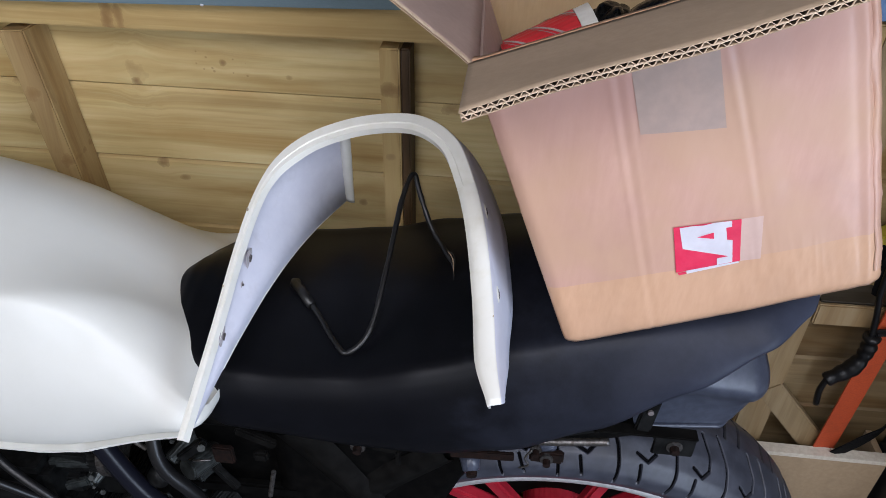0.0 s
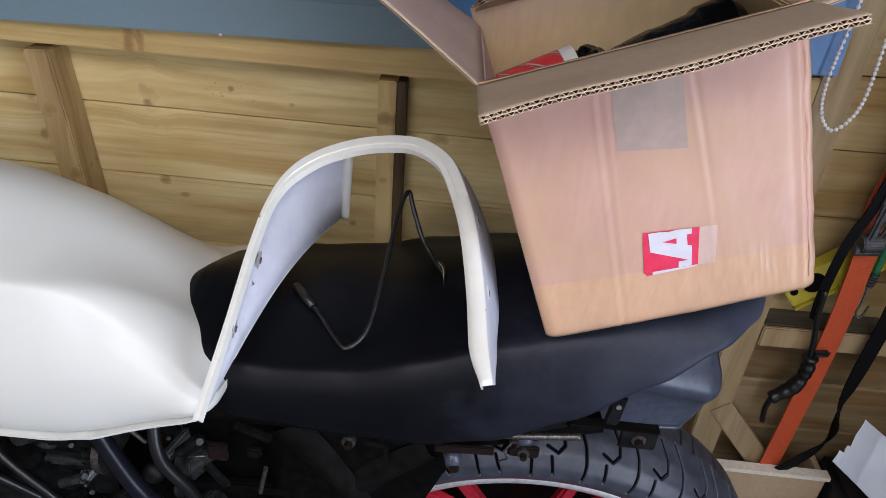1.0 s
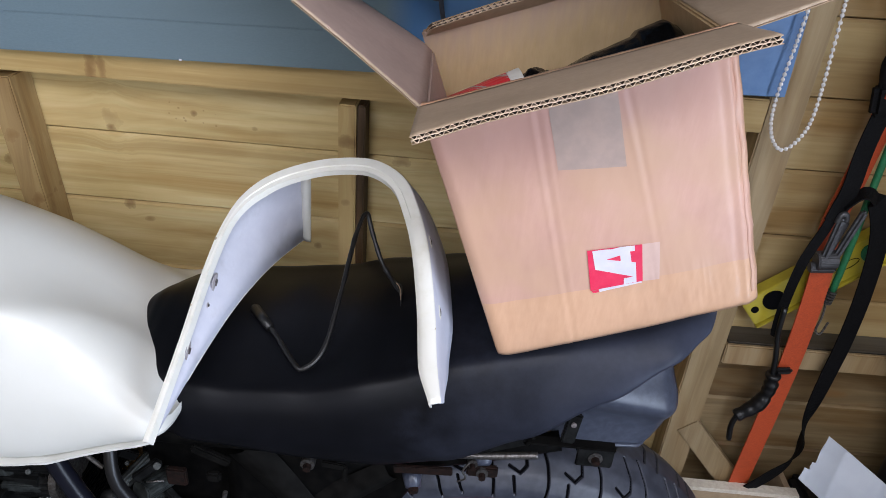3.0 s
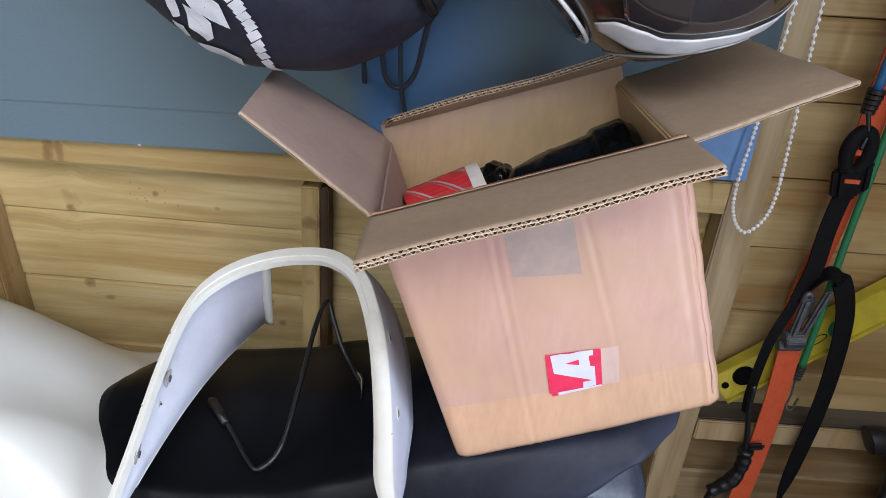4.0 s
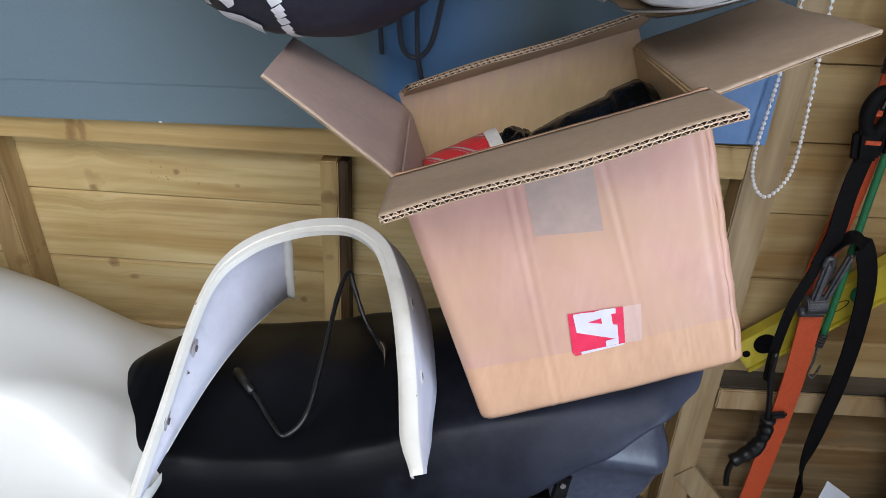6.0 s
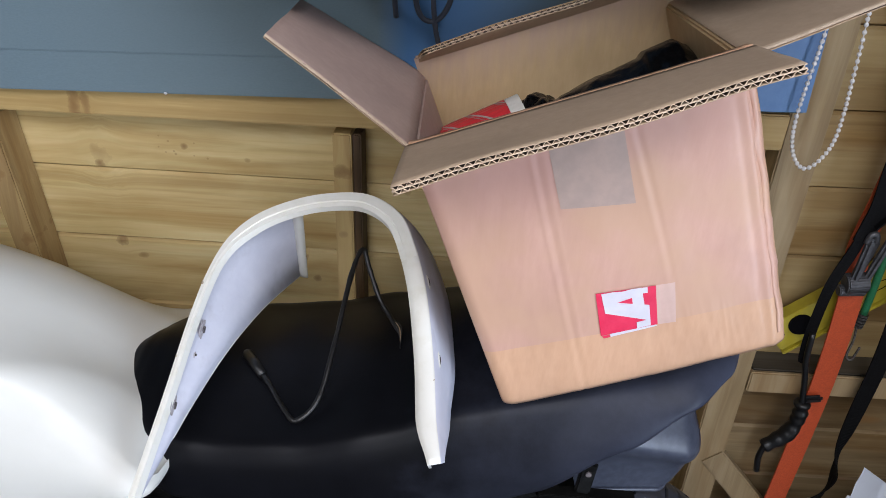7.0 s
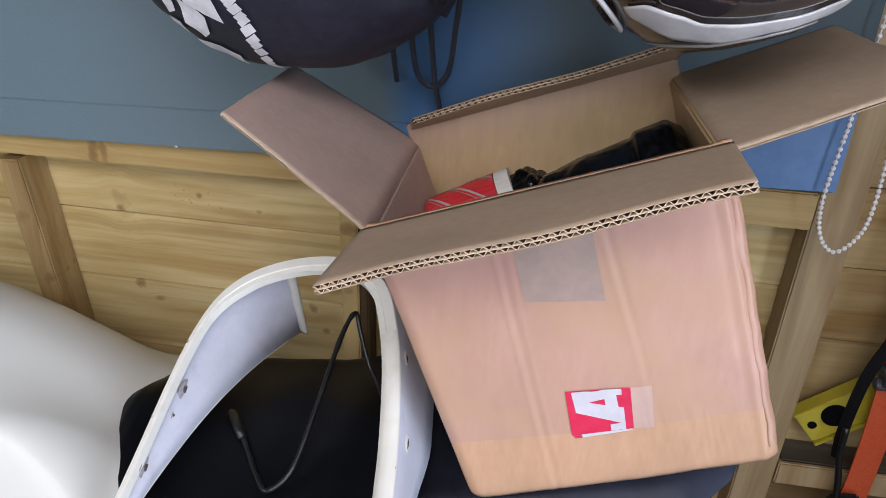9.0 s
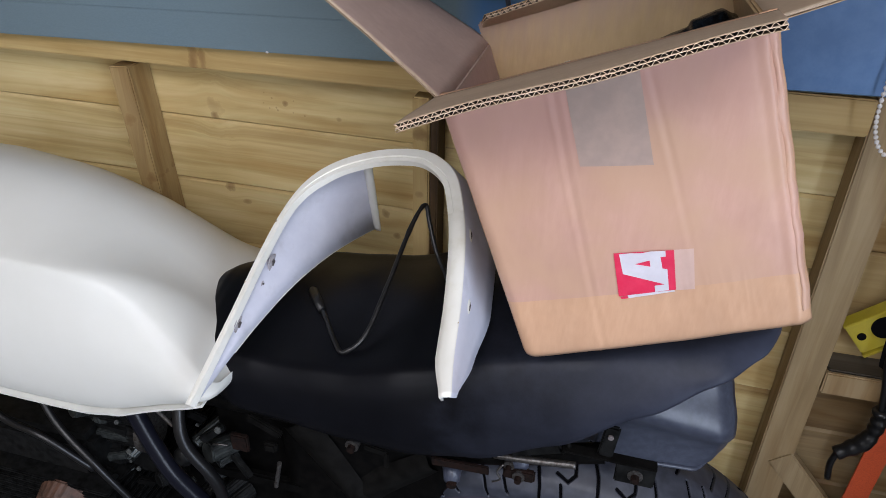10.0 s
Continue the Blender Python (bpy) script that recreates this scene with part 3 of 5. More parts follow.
batten("ledge", (0.533, FACE + 0.002, 0.7265), (1.60, FACE + 0.002, 0.7445), 0.004, LEDGE, "grimy dark ledge on the pale rail", 0.048)
batten("brace", (0.512, FACE - 0.014, 0.556), (0.632, FACE - 0.014, 0.416), 0.038, PINE_GREY, "short diagonal pine brace", 0.02)

# ---- roller blind over the window ----
blind = thing("roller_blind", (0, 0.806, 1.75), "lowered blue-grey roller blind with a stitched hem", "blind", kind="structure")
TILT_B = pose(0, 0.806, 1.100, 0, -1.5, 0)
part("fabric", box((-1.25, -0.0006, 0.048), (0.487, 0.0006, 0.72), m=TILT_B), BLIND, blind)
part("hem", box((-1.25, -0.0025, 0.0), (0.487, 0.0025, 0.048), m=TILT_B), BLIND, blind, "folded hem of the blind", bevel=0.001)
part("roller", rod((-1.27, 0.806, 1.79), (0.5, 0.806, 1.84), 0.022), BLIND, blind, smooth=True)
bm = bmesh.new()
for k in range(7):
    box((0.375 + 0.0075 * k, -0.0034, 0.0445), (0.379 + 0.0075 * k, -0.0026, 0.0475), bm, TILT_B)
part("printed_marks", bm, WHITE_PRINT, blind, "row of tiny white printed bars")
part("hem_rivet", ball((-0.253, 0.8035, 1.094), 0.0019, 1.2, 0.5, 0.8, 12), WHITE_PRINT, blind, "small white speck on the hem", smooth=True)
part("blue_edge", box((0.335, -0.0045, 0.002), (0.4885, -0.0028, 0.105), m=TILT_B), BLUE, blind, "bluer overlapping sheet at the end")


# ---- bead chain ----
chain = thing("bead_chain", (0.50, 0.795, 1.05), "white bead chain loop hanging beside the blind", "chain")
path = glide([(0.483, 0.79, 1.83), (0.482, 0.79, 1.40), (0.478, 0.79, 1.21), (0.474, 0.79, 1.115), (0.481, 0.79, 1.072), (0.499, 0.79, 1.052), (0.516, 0.79, 1.067), (0.524, 0.79, 1.10), (0.520, 0.79, 1.18), (0.511, 0.79, 1.30), (0.502, 0.79, 1.50), (0.50, 0.79, 1.83)], 40)
bead = None
last, gone, count = path[0], 0.0, 0
for q in path[1:]:
    gone += (q - last).length
    last = q
    if gone >= 0.0054 and q.z < 1.5:
        gone = 0.0
        if bead is None:
            b0 = bmesh.new()
            bmesh.ops.create_uvsphere(b0, u_segments=8, v_segments=6, radius=0.0026)
            BASES[None] = Vector((0, 0, 0))
            bead = part("bead", b0, BEADS, None, smooth=True)
            del BASES[None]
            piece = bead
        else:
            piece = new("bead", bead.data)
        piece.parent, piece.location = chain, q - BASES[chain]
        count += 1
part("string", tube(path[:: 10], 0.0007, 1, 5), BEADS, chain)

# ---- motorcycle ----
bike = thing("motorcycle", (0.0, 0.62, 0.0), "half-stripped motorcycle with white tank and black seat", "motorcycle")

# tank: rows along the length: x, lower edge y and z, ridge y and z, softness of the ridge, crown z, far shoulder z
TANK = [
    (-0.80, 0.520, 0.800, 0.545, 0.865, 0.30, 0.900, 0.880),
    (-0.72, 0.475, 0.760, 0.500, 0.910, 0.12, 0.965, 0.940),
    (-0.62, 0.464, 0.746, 0.487, 0.925, 0.11, 0.986, 0.963),
    (-0.48, 0.462, 0.742, 0.485, 0.928, 0.07, 0.977, 0.948),
    (-0.42, 0.462, 0.742, 0.485, 0.928, 0.06, 0.962, 0.931),
    (-0.36, 0.462, 0.743, 0.486, 0.927, 0.09, 0.940, 0.908),
    (-0.31, 0.461, 0.753, 0.494, 0.922, 0.30, 0.911, 0.879),
    (-0.27, 0.460, 0.770, 0.506, 0.908, 0.55, 0.886, 0.858),
    (-0.245, 0.459, 0.781, 0.508, 0.895, 0.70, 0.868, 0.848),
    (-0.225, 0.457, 0.790, 0.503, 0.880, 0.80, 0.853, 0.840),
    (-0.205, 0.454, 0.799, 0.490, 0.862, 0.85, 0.844, 0.834),
    (-0.190, 0.452, 0.806, 0.480, 0.851, 0.90, 0.840, 0.832),
    (-0.178, 0.453, 0.811, 0.474, 0.842, 0.90, 0.838, 0.830),
    (-0.168, 0.458, 0.815, 0.471, 0.835, 0.90, 0.834, 0.828),
    (-0.162, 0.468, 0.819, 0.474, 0.829, 0.90, 0.829, 0.826),
]


def tank_row(x):
    """One cross-section of the tank, from the near lower edge over the top to the far one."""
    reach = min(0.035, max(0.0, 0.5 * (-0.20 - x)), max(0.0, x + 0.78))
    near = [lerp(TANK, x + reach * k / 3) for k in range(-3, 4)]
    yl, zl, yr, zr, soft, crown, far = (sum(n[k] for n in near) / 7 for k in range(7))
    tall = zr - zl
    row = [(yl + 0.05, zl - 0.004), (yl + 0.010, zl - 0.004), (yl, zl), (yl - 0.006, zl + 0.16 * tall), (yl - 0.007, zl + 0.36 * tall), (yl - 0.002, zl + 0.60 * tall)]
    side, over = Vector((yl - 0.002 - yr, -0.40 * tall)), Vector((0.585 - yr, crown - 0.004 - zr))
    cut = 0.5 * soft + 0.03
    for f in (max(0.60, cut + 0.25), max(0.30, cut + 0.12), cut):
        row.append((yr + side.x * f * 0.92, zr + side.y * f))
    row.append((yr + 0.004 * soft, zr - 0.012 * soft))
    for f in (cut, max(0.30, cut + 0.12), max(0.60, cut + 0.25)):
        row.append((yr + over.x * f, zr + over.y * f + 0.05 * max(0.0, over.y) * f * (1 - f) * 4))
    row += [(0.585, crown - 0.004), (0.625, crown), (0.665, crown - 0.4 * (crown - far)), (0.70, far), (0.735, far - 0.030), (0.768, far - 0.55 * (far - zl)), (0.785, zl + 0.02), (0.77, zl)]
    return [(x, y, z) for y, z in row]


rows = [tank_row(-0.80 + 0.638 * (i / 84)) for i in range(85)]
tank = smoothed(part("fuel_tank", skin(rows, True, True), WHITE, bike, "cream-white glossy steel fuel tank", smooth=True), 1)
seam = []
for i in range(33):
    x = -0.76 + 0.578 * i / 32
    yl, zl = lerp(TANK, x)[:2]
    seam.append(Vector((x, yl + 0.005, zl - 0.0045)))
part("seam_lip", ribbon(seam, 0.012, 0.0030, (0, 1, 0.12), 3), WHITE, tank, "welded lower seam of the tank")

# seat: rows along the length: x, near y, far y, lower edge, crease, crown
SEAT = [
    (-0.252, 0.602, 0.619, 0.812, 0.838, 0.845),
    (-0.2505, 0.589, 0.634, 0.806, 0.842, 0.853),
    (-0.247, 0.576, 0.650, 0.799, 0.846, 0.861),
    (-0.240, 0.561, 0.669, 0.792, 0.849, 0.868),
    (-0.229, 0.541, 0.693, 0.785, 0.851, 0.873),
    (-0.213, 0.516, 0.718, 0.780, 0.850, 0.875),
    (-0.192, 0.490, 0.742, 0.773, 0.847, 0.873),
    (-0.165, 0.479, 0.762, 0.771, 0.843, 0.868),
    (-0.12, 0.478, 0.775, 0.768, 0.841, 0.862),
    (-0.04, 0.476, 0.782, 0.762, 0.848, 0.870),
    (0.04, 0.476, 0.785, 0.760, 0.868, 0.895),
    (0.12, 0.478, 0.782, 0.774, 0.890, 0.920),
    (0.20, 0.480, 0.776, 0.815, 0.908, 0.936),
    (0.28, 0.488, 0.762, 0.872, 0.928, 0.950),
    (0.34, 0.508, 0.740, 0.912, 0.942, 0.957),
    (0.380, 0.545, 0.705, 0.930, 0.946, 0.952),
    (0.398, 0.590, 0.660, 0.938, 0.946, 0.949),
]
SPROF = [(0.30, -0.10), (0.08, -0.05), (0.035, 0.0), (0.012, 0.25), (0.02, 0.55), (0.05, 0.90), (0.085, 1.06), (0.14, 1.12), (0.24, 1.45), (0.37, 1.85), (0.5, 2.0)]
rows = []
for i in range(85):
    f = i / 84
    x = -0.252 + 0.650 * (0.12 * f + 0.88 * f * f * (1.9 - 0.9 * f))
    near, far, low, mid, top = lerp(SEAT, x)
    full = SPROF + [(1 - a, b) for a, b in SPROF[-2::-1]]
    row = []
    for a, b in full:
        z = low + (mid - low) * b if b <= 1 else mid + (top - mid) * (b - 1)
        lean_in = 0.095 * min(1.0, max(0.0, (x - 0.02) / 0.2)) * min(1.0, max(0.0, b))
        a = a + lean_in * (1 - 2 * a)
        row.append((x, near + (far - near) * a, z))
    rows.append(row)
seat = smoothed(part("seat", skin(rows, True, True), VINYL, bike, "black vinyl dual seat with a raised tail", smooth=True), 1)

# rear wheel, leaning with the bike
LEAN_W = pose(0.208, 0.690, 0.350, 9, 0, 0)
wheel = part("rear_wheel", rod(LEAN_W @ Vector((0, -0.08, 0)), LEAN_W @ Vector((0, 0.08, 0)), 0.045, seg=32), RED_RIM, bike, "red cast rear wheel", bevel=0.004)


def lathe(profile, m, seg=96, bm=None):
    """Turned about the local y axis: rows of (y, radius)."""
    rows = [[m @ Vector((r * math.cos(a), y, r * math.sin(a))) for y, r in profile] for a in (2 * math.pi * k / seg for k in range(seg + 1))]
    bm = skin(rows, bm=bm)
    bmesh.ops.remove_doubles(bm, verts=bm.verts, dist=1e-5)
    return bm


TYRE = [(-0.050, 0.262), (-0.062, 0.276), (-0.071, 0.298), (-0.070, 0.316), (-0.058, 0.332), (-0.034, 0.344), (0.0, 0.349), (0.034, 0.344), (0.058, 0.332), (0.070, 0.316), (0.071, 0.298), (0.062, 0.276), (0.050, 0.262)]
# grooves of one step of the tread: degrees round the wheel, metres from the crown
GROOVES = [
    [(0.0, 0.0), (-1.5, 0.022), (-2.8, 0.045), (-3.4, 0.070), (-3.4, 0.098)],
    [(3.8, 0.004), (2.2, 0.030), (1.8, 0.048), (3.2, 0.058), (5.6, 0.050)],
    [(4.6, 0.064), (3.9, 0.090)],
]
PITCH = 360.0 / 29


def tyre_mesh(start, stop, steps, across):
    """Tyre between two angles; the tread grooves are cut into it."""
    y = np.array([p[0] for p in TYRE])
    r = np.array([p[1] for p in TYRE])
    s = np.concatenate([[0.0], np.cumsum(np.hypot(np.diff(y), np.diff(r)))])
    mid = s[6]
    sg = np.linspace(0, s[-1], across)
    yg, rg = np.interp(sg, s, y), np.interp(sg, s, r)
    for _ in range(3 * across // 30):
        yg[1:-1], rg[1:-1] = (yg[:-2] + 2 * yg[1:-1] + yg[2:]) / 4, (rg[:-2] + 2 * rg[1:-1] + rg[2:]) / 4
    ty, tr = np.gradient(yg), np.gradient(rg)
    ln = np.hypot(ty, tr)
    ny, nr = -tr / ln, ty / ln
    turn = np.linspace(start, stop, steps)
    A, S = np.meshgrid(turn, sg - mid, indexing="ij")
    away = np.full(A.shape, 9.0)
    for side in (-1, 1):
        local = np.mod(A - 73.0 + (6.0 if side > 0 else 0.0) + PITCH / 2, PITCH) - PITCH / 2
        for wrap in (-PITCH, 0.0, PITCH):
            u = np.radians(local + wrap) * 0.335
            w = side * S
            for mark in GROOVES:
                for (a0, d0), (a1, d1) in zip(mark, mark[1:]):
                    px, py = math.radians(a0) * 0.335, d0
                    qx, qy = math.radians(a1) * 0.335 - px, d1 - py
                    k = np.clip(((u - px) * qx + (w - py) * qy) / (qx * qx + qy * qy), 0, 1)
                    away = np.minimum(away, np.hypot(u - px - k * qx, w - py - k * qy))
    if across < 100:
        away += 1.0
    cut_in = 0.0046 * np.clip((0.0023 - away) / 0.0011, 0, 1)
    Y = yg[None, :] - ny[None, :] * cut_in
    R = rg[None, :] - nr[None, :] * cut_in
    c, q = np.cos(np.radians(A)), np.sin(np.radians(A))
    m = np.array(LEAN_W)
    pts = np.stack([R * c, Y, R * q], -1).reshape(-1, 3) @ m[:3, :3].T + m[:3, 3]
    i = np.arange((steps - 1) * (across - 1))
    i = i // (across - 1) * across + i % (across - 1)
    return pts, np.stack([i, i + across, i + across + 1, i + 1], -1), (away < 0.0018).reshape(-1)[i]


def tyre_part(name, start, stop, steps, across, parent, label=""):
    pts, faces, deep = tyre_mesh(start, stop, steps, across)
    me = bpy.data.meshes.new(name)
    me.from_pydata((pts - np.array(BASES[parent])).tolist(), [], faces.tolist())
    me.materials.append(RUBBER)
    me.materials.append(GROOVE)
    # groove faces get black in place of rubber: their shade as colour
    me.polygons.foreach_set("material_index", deep.astype(int))
    me.polygons.foreach_set("use_smooth", [True] * len(me.polygons))
    ob = new(name, me)
    ob.parent, BASES[ob] = parent, BASES[parent]
    if label:
        ob["label"] = label
    return ob


tyre = tyre_part("tyre", 32.0, 136.0, 1300, 330, wheel, "worn black tyre with zigzag tread")
tyre_part("tyre_rest", 136.0, 392.0, 300, 44, tyre)
part("rim", lathe([(-0.040, 0.232), (-0.046, 0.240), (-0.050, 0.258), (-0.047, 0.266), (-0.043, 0.260), (0.043, 0.260), (0.047, 0.266), (0.05, 0.258), (0.046, 0.240), (0.04, 0.232), (-0.040, 0.232)], LEAN_W), RED_RIM, wheel, smooth=True)
part("rim_edge", lathe([(-0.0510, 0.2510), (-0.0560, 0.256), (-0.0575, 0.263), (-0.0560, 0.2700), (-0.0475, 0.2720), (-0.0475, 0.2510)], LEAN_W), RIM_EDGE, wheel, "bare polished rim edge", smooth=True)
# dark disc added so that the gaps between spokes read as shaded
part("spoke_backing", lathe([(0.034, 0.06), (0.034, 0.226), (0.040, 0.226), (0.040, 0.06), (0.034, 0.06)], LEAN_W), DARK_STEEL, wheel, "dark disc added for the shade behind the spokes")
for k in range(6):
    a = radians(60 * k + 68)
    for s in (-0.16, 0.16):
        p, q = Vector((0.05 * math.cos(a), -0.012, 0.05 * math.sin(a))), Vector((0.236 * math.cos(a + s), -0.022, 0.236 * math.sin(a + s)))
        part("spoke", bar(LEAN_W @ p, LEAN_W @ q, 0.02, 0.02, LEAN_W.to_3x3() @ Vector((0, 1, 0))), RED_RIM, wheel, bevel=0.004)


# mudguard under the seat tail: flat upper flank, a lit ridge, then the lower flank
rows = []
for i in range(41):
    s = i / 40
    row = []
    for j in range(33):
        t = j / 32
        edge = lerp([(0.0, 0.358), (0.2, 0.369), (0.4, 0.377), (0.6, 0.381), (0.8, 0.380), (0.93, 0.374), (1.0, 0.366)], t)[0]
        z = 0.882 + (0.750 - 0.020 * s - 0.882) * t
        crest = 0.24 + 0.22 * s
        y = 0.560 + 0.030 * s - 0.030 * ridge(t - crest, 0.22) + 0.016 * max(0.0, (s - 0.86) / 0.14) ** 2 + 0.004 * t
        row.append((0.240 + (edge - 0.240) * s, y, z))
    rows.append(row)
guard = thickened(part("mudguard", skin(rows), BLACK_PLASTIC, bike, "blue-black plastic rear mudguard", smooth=True), 0.004)
lip = [rows[i][32] for i in range(0, 41, 4)]
part("guard_lip", tube([Vector(p) - Vector((0, 0.003, 0)) for p in lip], 0.0026, 4, 8), BLACK_PLASTIC, guard, "dusty turned lower lip", smooth=True)

# frame rails, brackets and bolts under the seat
frame_tubes = [
    ([(-0.60, 0.56, 0.72), (-0.30, 0.535, 0.735), (-0.05, 0.535, 0.735), (0.10, 0.545, 0.725), (0.25, 0.555, 0.760)], 0.012),
    ([(-0.60, 0.70, 0.72), (-0.30, 0.70, 0.735), (0.10, 0.70, 0.725), (0.32, 0.70, 0.775)], 0.014),
    ([(-0.22, 0.60, 0.74), (-0.24, 0.60, 0.55), (-0.20, 0.60, 0.30)], 0.016),
    ([(-0.62, 0.62, 0.72), (-0.66, 0.62, 0.45), (-0.55, 0.62, 0.2), (-0.2, 0.62, 0.16)], 0.018),
]
for pts, r in frame_tubes:
    part("frame_tube", tube(pts, r, 8, 12), DARK_STEEL, bike, smooth=True)
part("swingarm", bar((-0.18, 0.56, 0.32), (0.20, 0.565, 0.33), 0.03, 0.05), DARK_STEEL, bike, bevel=0.004)
part("under_tray", box((-0.26, 0.545, 0.70), (0.04, 0.72, 0.735)), DARK_STEEL, bike, bevel=0.006)
plate = part("side_bracket", box((0.262, 0.515, 0.763), (0.303, 0.519, 0.792)), CAST, bike, "grimy black flat bracket", bevel=0.0015)
part("bracket_flange", box((0.205, 0.512, 0.791), (0.303, 0.526, 0.7935)), GREY_METAL, plate, bevel=0.0008)
part("bracket_eye", tube([(0.206, 0.522, 0.782), (0.212, 0.520, 0.793), (0.206, 0.522, 0.802), (0.196, 0.524, 0.805), (0.186, 0.526, 0.800)], 0.0028, 6, 8), GREY_METAL, plate, smooth=True)
part("bracket_wedge", bar((0.150, 0.528, 0.762), (0.205, 0.524, 0.788), 0.010, 0.016), CAST, plate, "dusty wedge of the bracket", bevel=0.003)
part("side_bracket", tube([(0.132, 0.526, 0.751), (0.165, 0.524, 0.756), (0.195, 0.524, 0.760), (0.222, 0.524, 0.764)], 0.0042, 8, 8), BOLT, bike, "frayed dusty grey cable end", smooth=True)
stay = part("side_bracket", bar((0.253, 0.520, 0.835), (0.249, 0.520, 0.792), 0.006, 0.016, (1, 0, 0)), CAST, bike, "black upright stay", bevel=0.002)
part("stay_hole", rod((0.252, 0.515, 0.822), (0.252, 0.518, 0.822), 0.003, seg=12), HOLE, stay)
part("side_bracket", box((0.144, 0.522, 0.722), (0.180, 0.530, 0.738)), RUST, bike, bevel=0.002)
part("fender_lug", rod((0.080, 0.545, 0.700), (0.084, 0.526, 0.690), 0.013, 0.009, 20), BLACK_PLASTIC, bike, "pale worn mounting lug", smooth=True, bevel=0.003)
part("lug_bolt", rod((0.084, 0.528, 0.690), (0.085, 0.521, 0.688), 0.0068, seg=6), RUST, bike, "rusty bolt head", bevel=0.001)
part("fender_lug", rod((0.160, 0.540, 0.748), (0.163, 0.524, 0.741), 0.012, 0.009, 20), BLACK_PLASTIC, bike, "pale worn mounting lug", smooth=True, bevel=0.003)
part("clip_wire", tube([(0.145, 0.514, 0.752), (0.139, 0.512, 0.741), (0.143, 0.512, 0.730), (0.134, 0.514, 0.721)], 0.0012, 6, 6), BOLT, bike, "thin bent clip wire", smooth=True)
part("rusty_strap", bar((0.060, 0.524, 0.722), (0.128, 0.522, 0.728), 0.004, 0.012), RUST, bike, "rusty strip under the seat", bevel=0.001)
rows = []
for k in range(13):
    u = k / 12
    low = lerp([(0, 0.50), (0.55, 0.50), (0.80, 0.585), (0.93, 0.655), (1, 0.684)], u)[0]
    high = 0.724 - 0.020 * u
    rows.append([(-0.146 + 0.236 * u, 0.546 + 0.004 * math.sin(3 * math.pi * u + 4 * v), high + (low - high) * v) for v in (j / 8 for j in range(9))])
thickened(part("inner_plate", skin(rows), DARK_STEEL, bike, "grimy black inner plate before the wheel", smooth=True), 0.003)


def cast_arm(points, wide, label):
    """A tapering cast arm with a raised middle rib."""
    path = glide(points, 6)
    rows = []
    for k, p in enumerate(path):
        d = (path[min(k + 1, len(path) - 1)] - path[max(k - 1, 0)]).normalized()
        n = d.cross(Vector((0, 1, 0))).normalized()
        w = wide * (1.0 - 0.35 * k / len(path))
        rows.append([p + n * w * g + Vector((0, 0.010 * abs(g) ** 1.5, 0)) for g in (-1, -0.6, -0.25, 0, 0.25, 0.6, 1)])
    return part("strut", skin(rows), GREY_METAL, bike, label, smooth=True)


cast_arm([(-0.120, 0.532, 0.716), (-0.087, 0.530, 0.676), (-0.065, 0.530, 0.644), (-0.038, 0.532, 0.599), (-0.010, 0.54, 0.534)], 0.026, "grimy cast grey strut")
cast_arm([(-0.050, 0.538, 0.590), (-0.030, 0.536, 0.622), (0.005, 0.534, 0.656), (0.055, 0.536, 0.695)], 0.026, "rusty cast arm")
part("lever", bar((-0.175, 0.522, 0.728), (-0.132, 0.522, 0.707), 0.008, 0.012), GREY_METAL, bike, "dull grey lever", bevel=0.002)
slot = part("slotted_bracket", bar((-0.025, 0.526, 0.717), (0.004, 0.526, 0.713), 0.004, 0.010), GREY_METAL, bike, bevel=0.0015)
part("slotted_bracket", bar((0.003, 0.526, 0.714), (0.003, 0.526, 0.690), 0.004, 0.006, (1, 0, 0)), GREY_METAL, bike, bevel=0.001)
part("chrome_rod", rod((-0.144, 0.528, 0.649), (-0.154, 0.528, 0.602), 0.003, seg=12), BOLT, bike, "thin plated rod")
part("low_bar", bar((-0.270, 0.55, 0.582), (-0.060, 0.55, 0.586), 0.012, 0.020), DARK_STEEL, bike, bevel=0.003)
part("hose_clip", box((-0.170, 0.535, 0.654), (-0.152, 0.545, 0.669)), GREY_METAL, bike, bevel=0.003)
for at, r in (((-0.042, 0.526, 0.709), 0.0085), ((0.150, 0.520, 0.742), 0.006), ((0.162, 0.518, 0.730), 0.007), ((0.283, 0.512, 0.777), 0.008)):
    p = Vector(at)
    nut = part("bolt", rod(p + Vector((0, 0.012, 0)), p - Vector((0, 0.004, 0.002)), r * 0.62, seg=6), BOLT if r > 0.0085 else RUST, bike, bevel=0.0006)
    part("washer", rod(p + Vector((0, 0.014, 0)), p + Vector((0, 0.002, 0)), r * 1.0, seg=18), RUST if r > 0.0085 else BOLT, nut)

# engine, carburettors, hoses
engine = part("engine_block", box((-0.66, 0.50, 0.18), (-0.24, 0.76, 0.42)), CAST, bike, "grimy cast alloy engine", bevel=0.02)
for k in range(9):
    part("cooling_fin", box((-0.64, 0.49, 0.425 + 0.014 * k), (-0.40, 0.77, 0.431 + 0.014 * k)), CAST, engine, bevel=0.002)
part("cylinder", box((-0.62, 0.52, 0.42), (-0.42, 0.74, 0.56)), CAST, engine, bevel=0.01)
part("cylinder_head", box((-0.63, 0.50, 0.555), (-0.42, 0.76, 0.63)), CAST, engine, bevel=0.012)
part("cover", rod((-0.48, 0.50, 0.505), (-0.48, 0.47, 0.50), 0.045, 0.036, 24), BROWN_ENGINE, engine, "brown painted round cover", bevel=0.006)
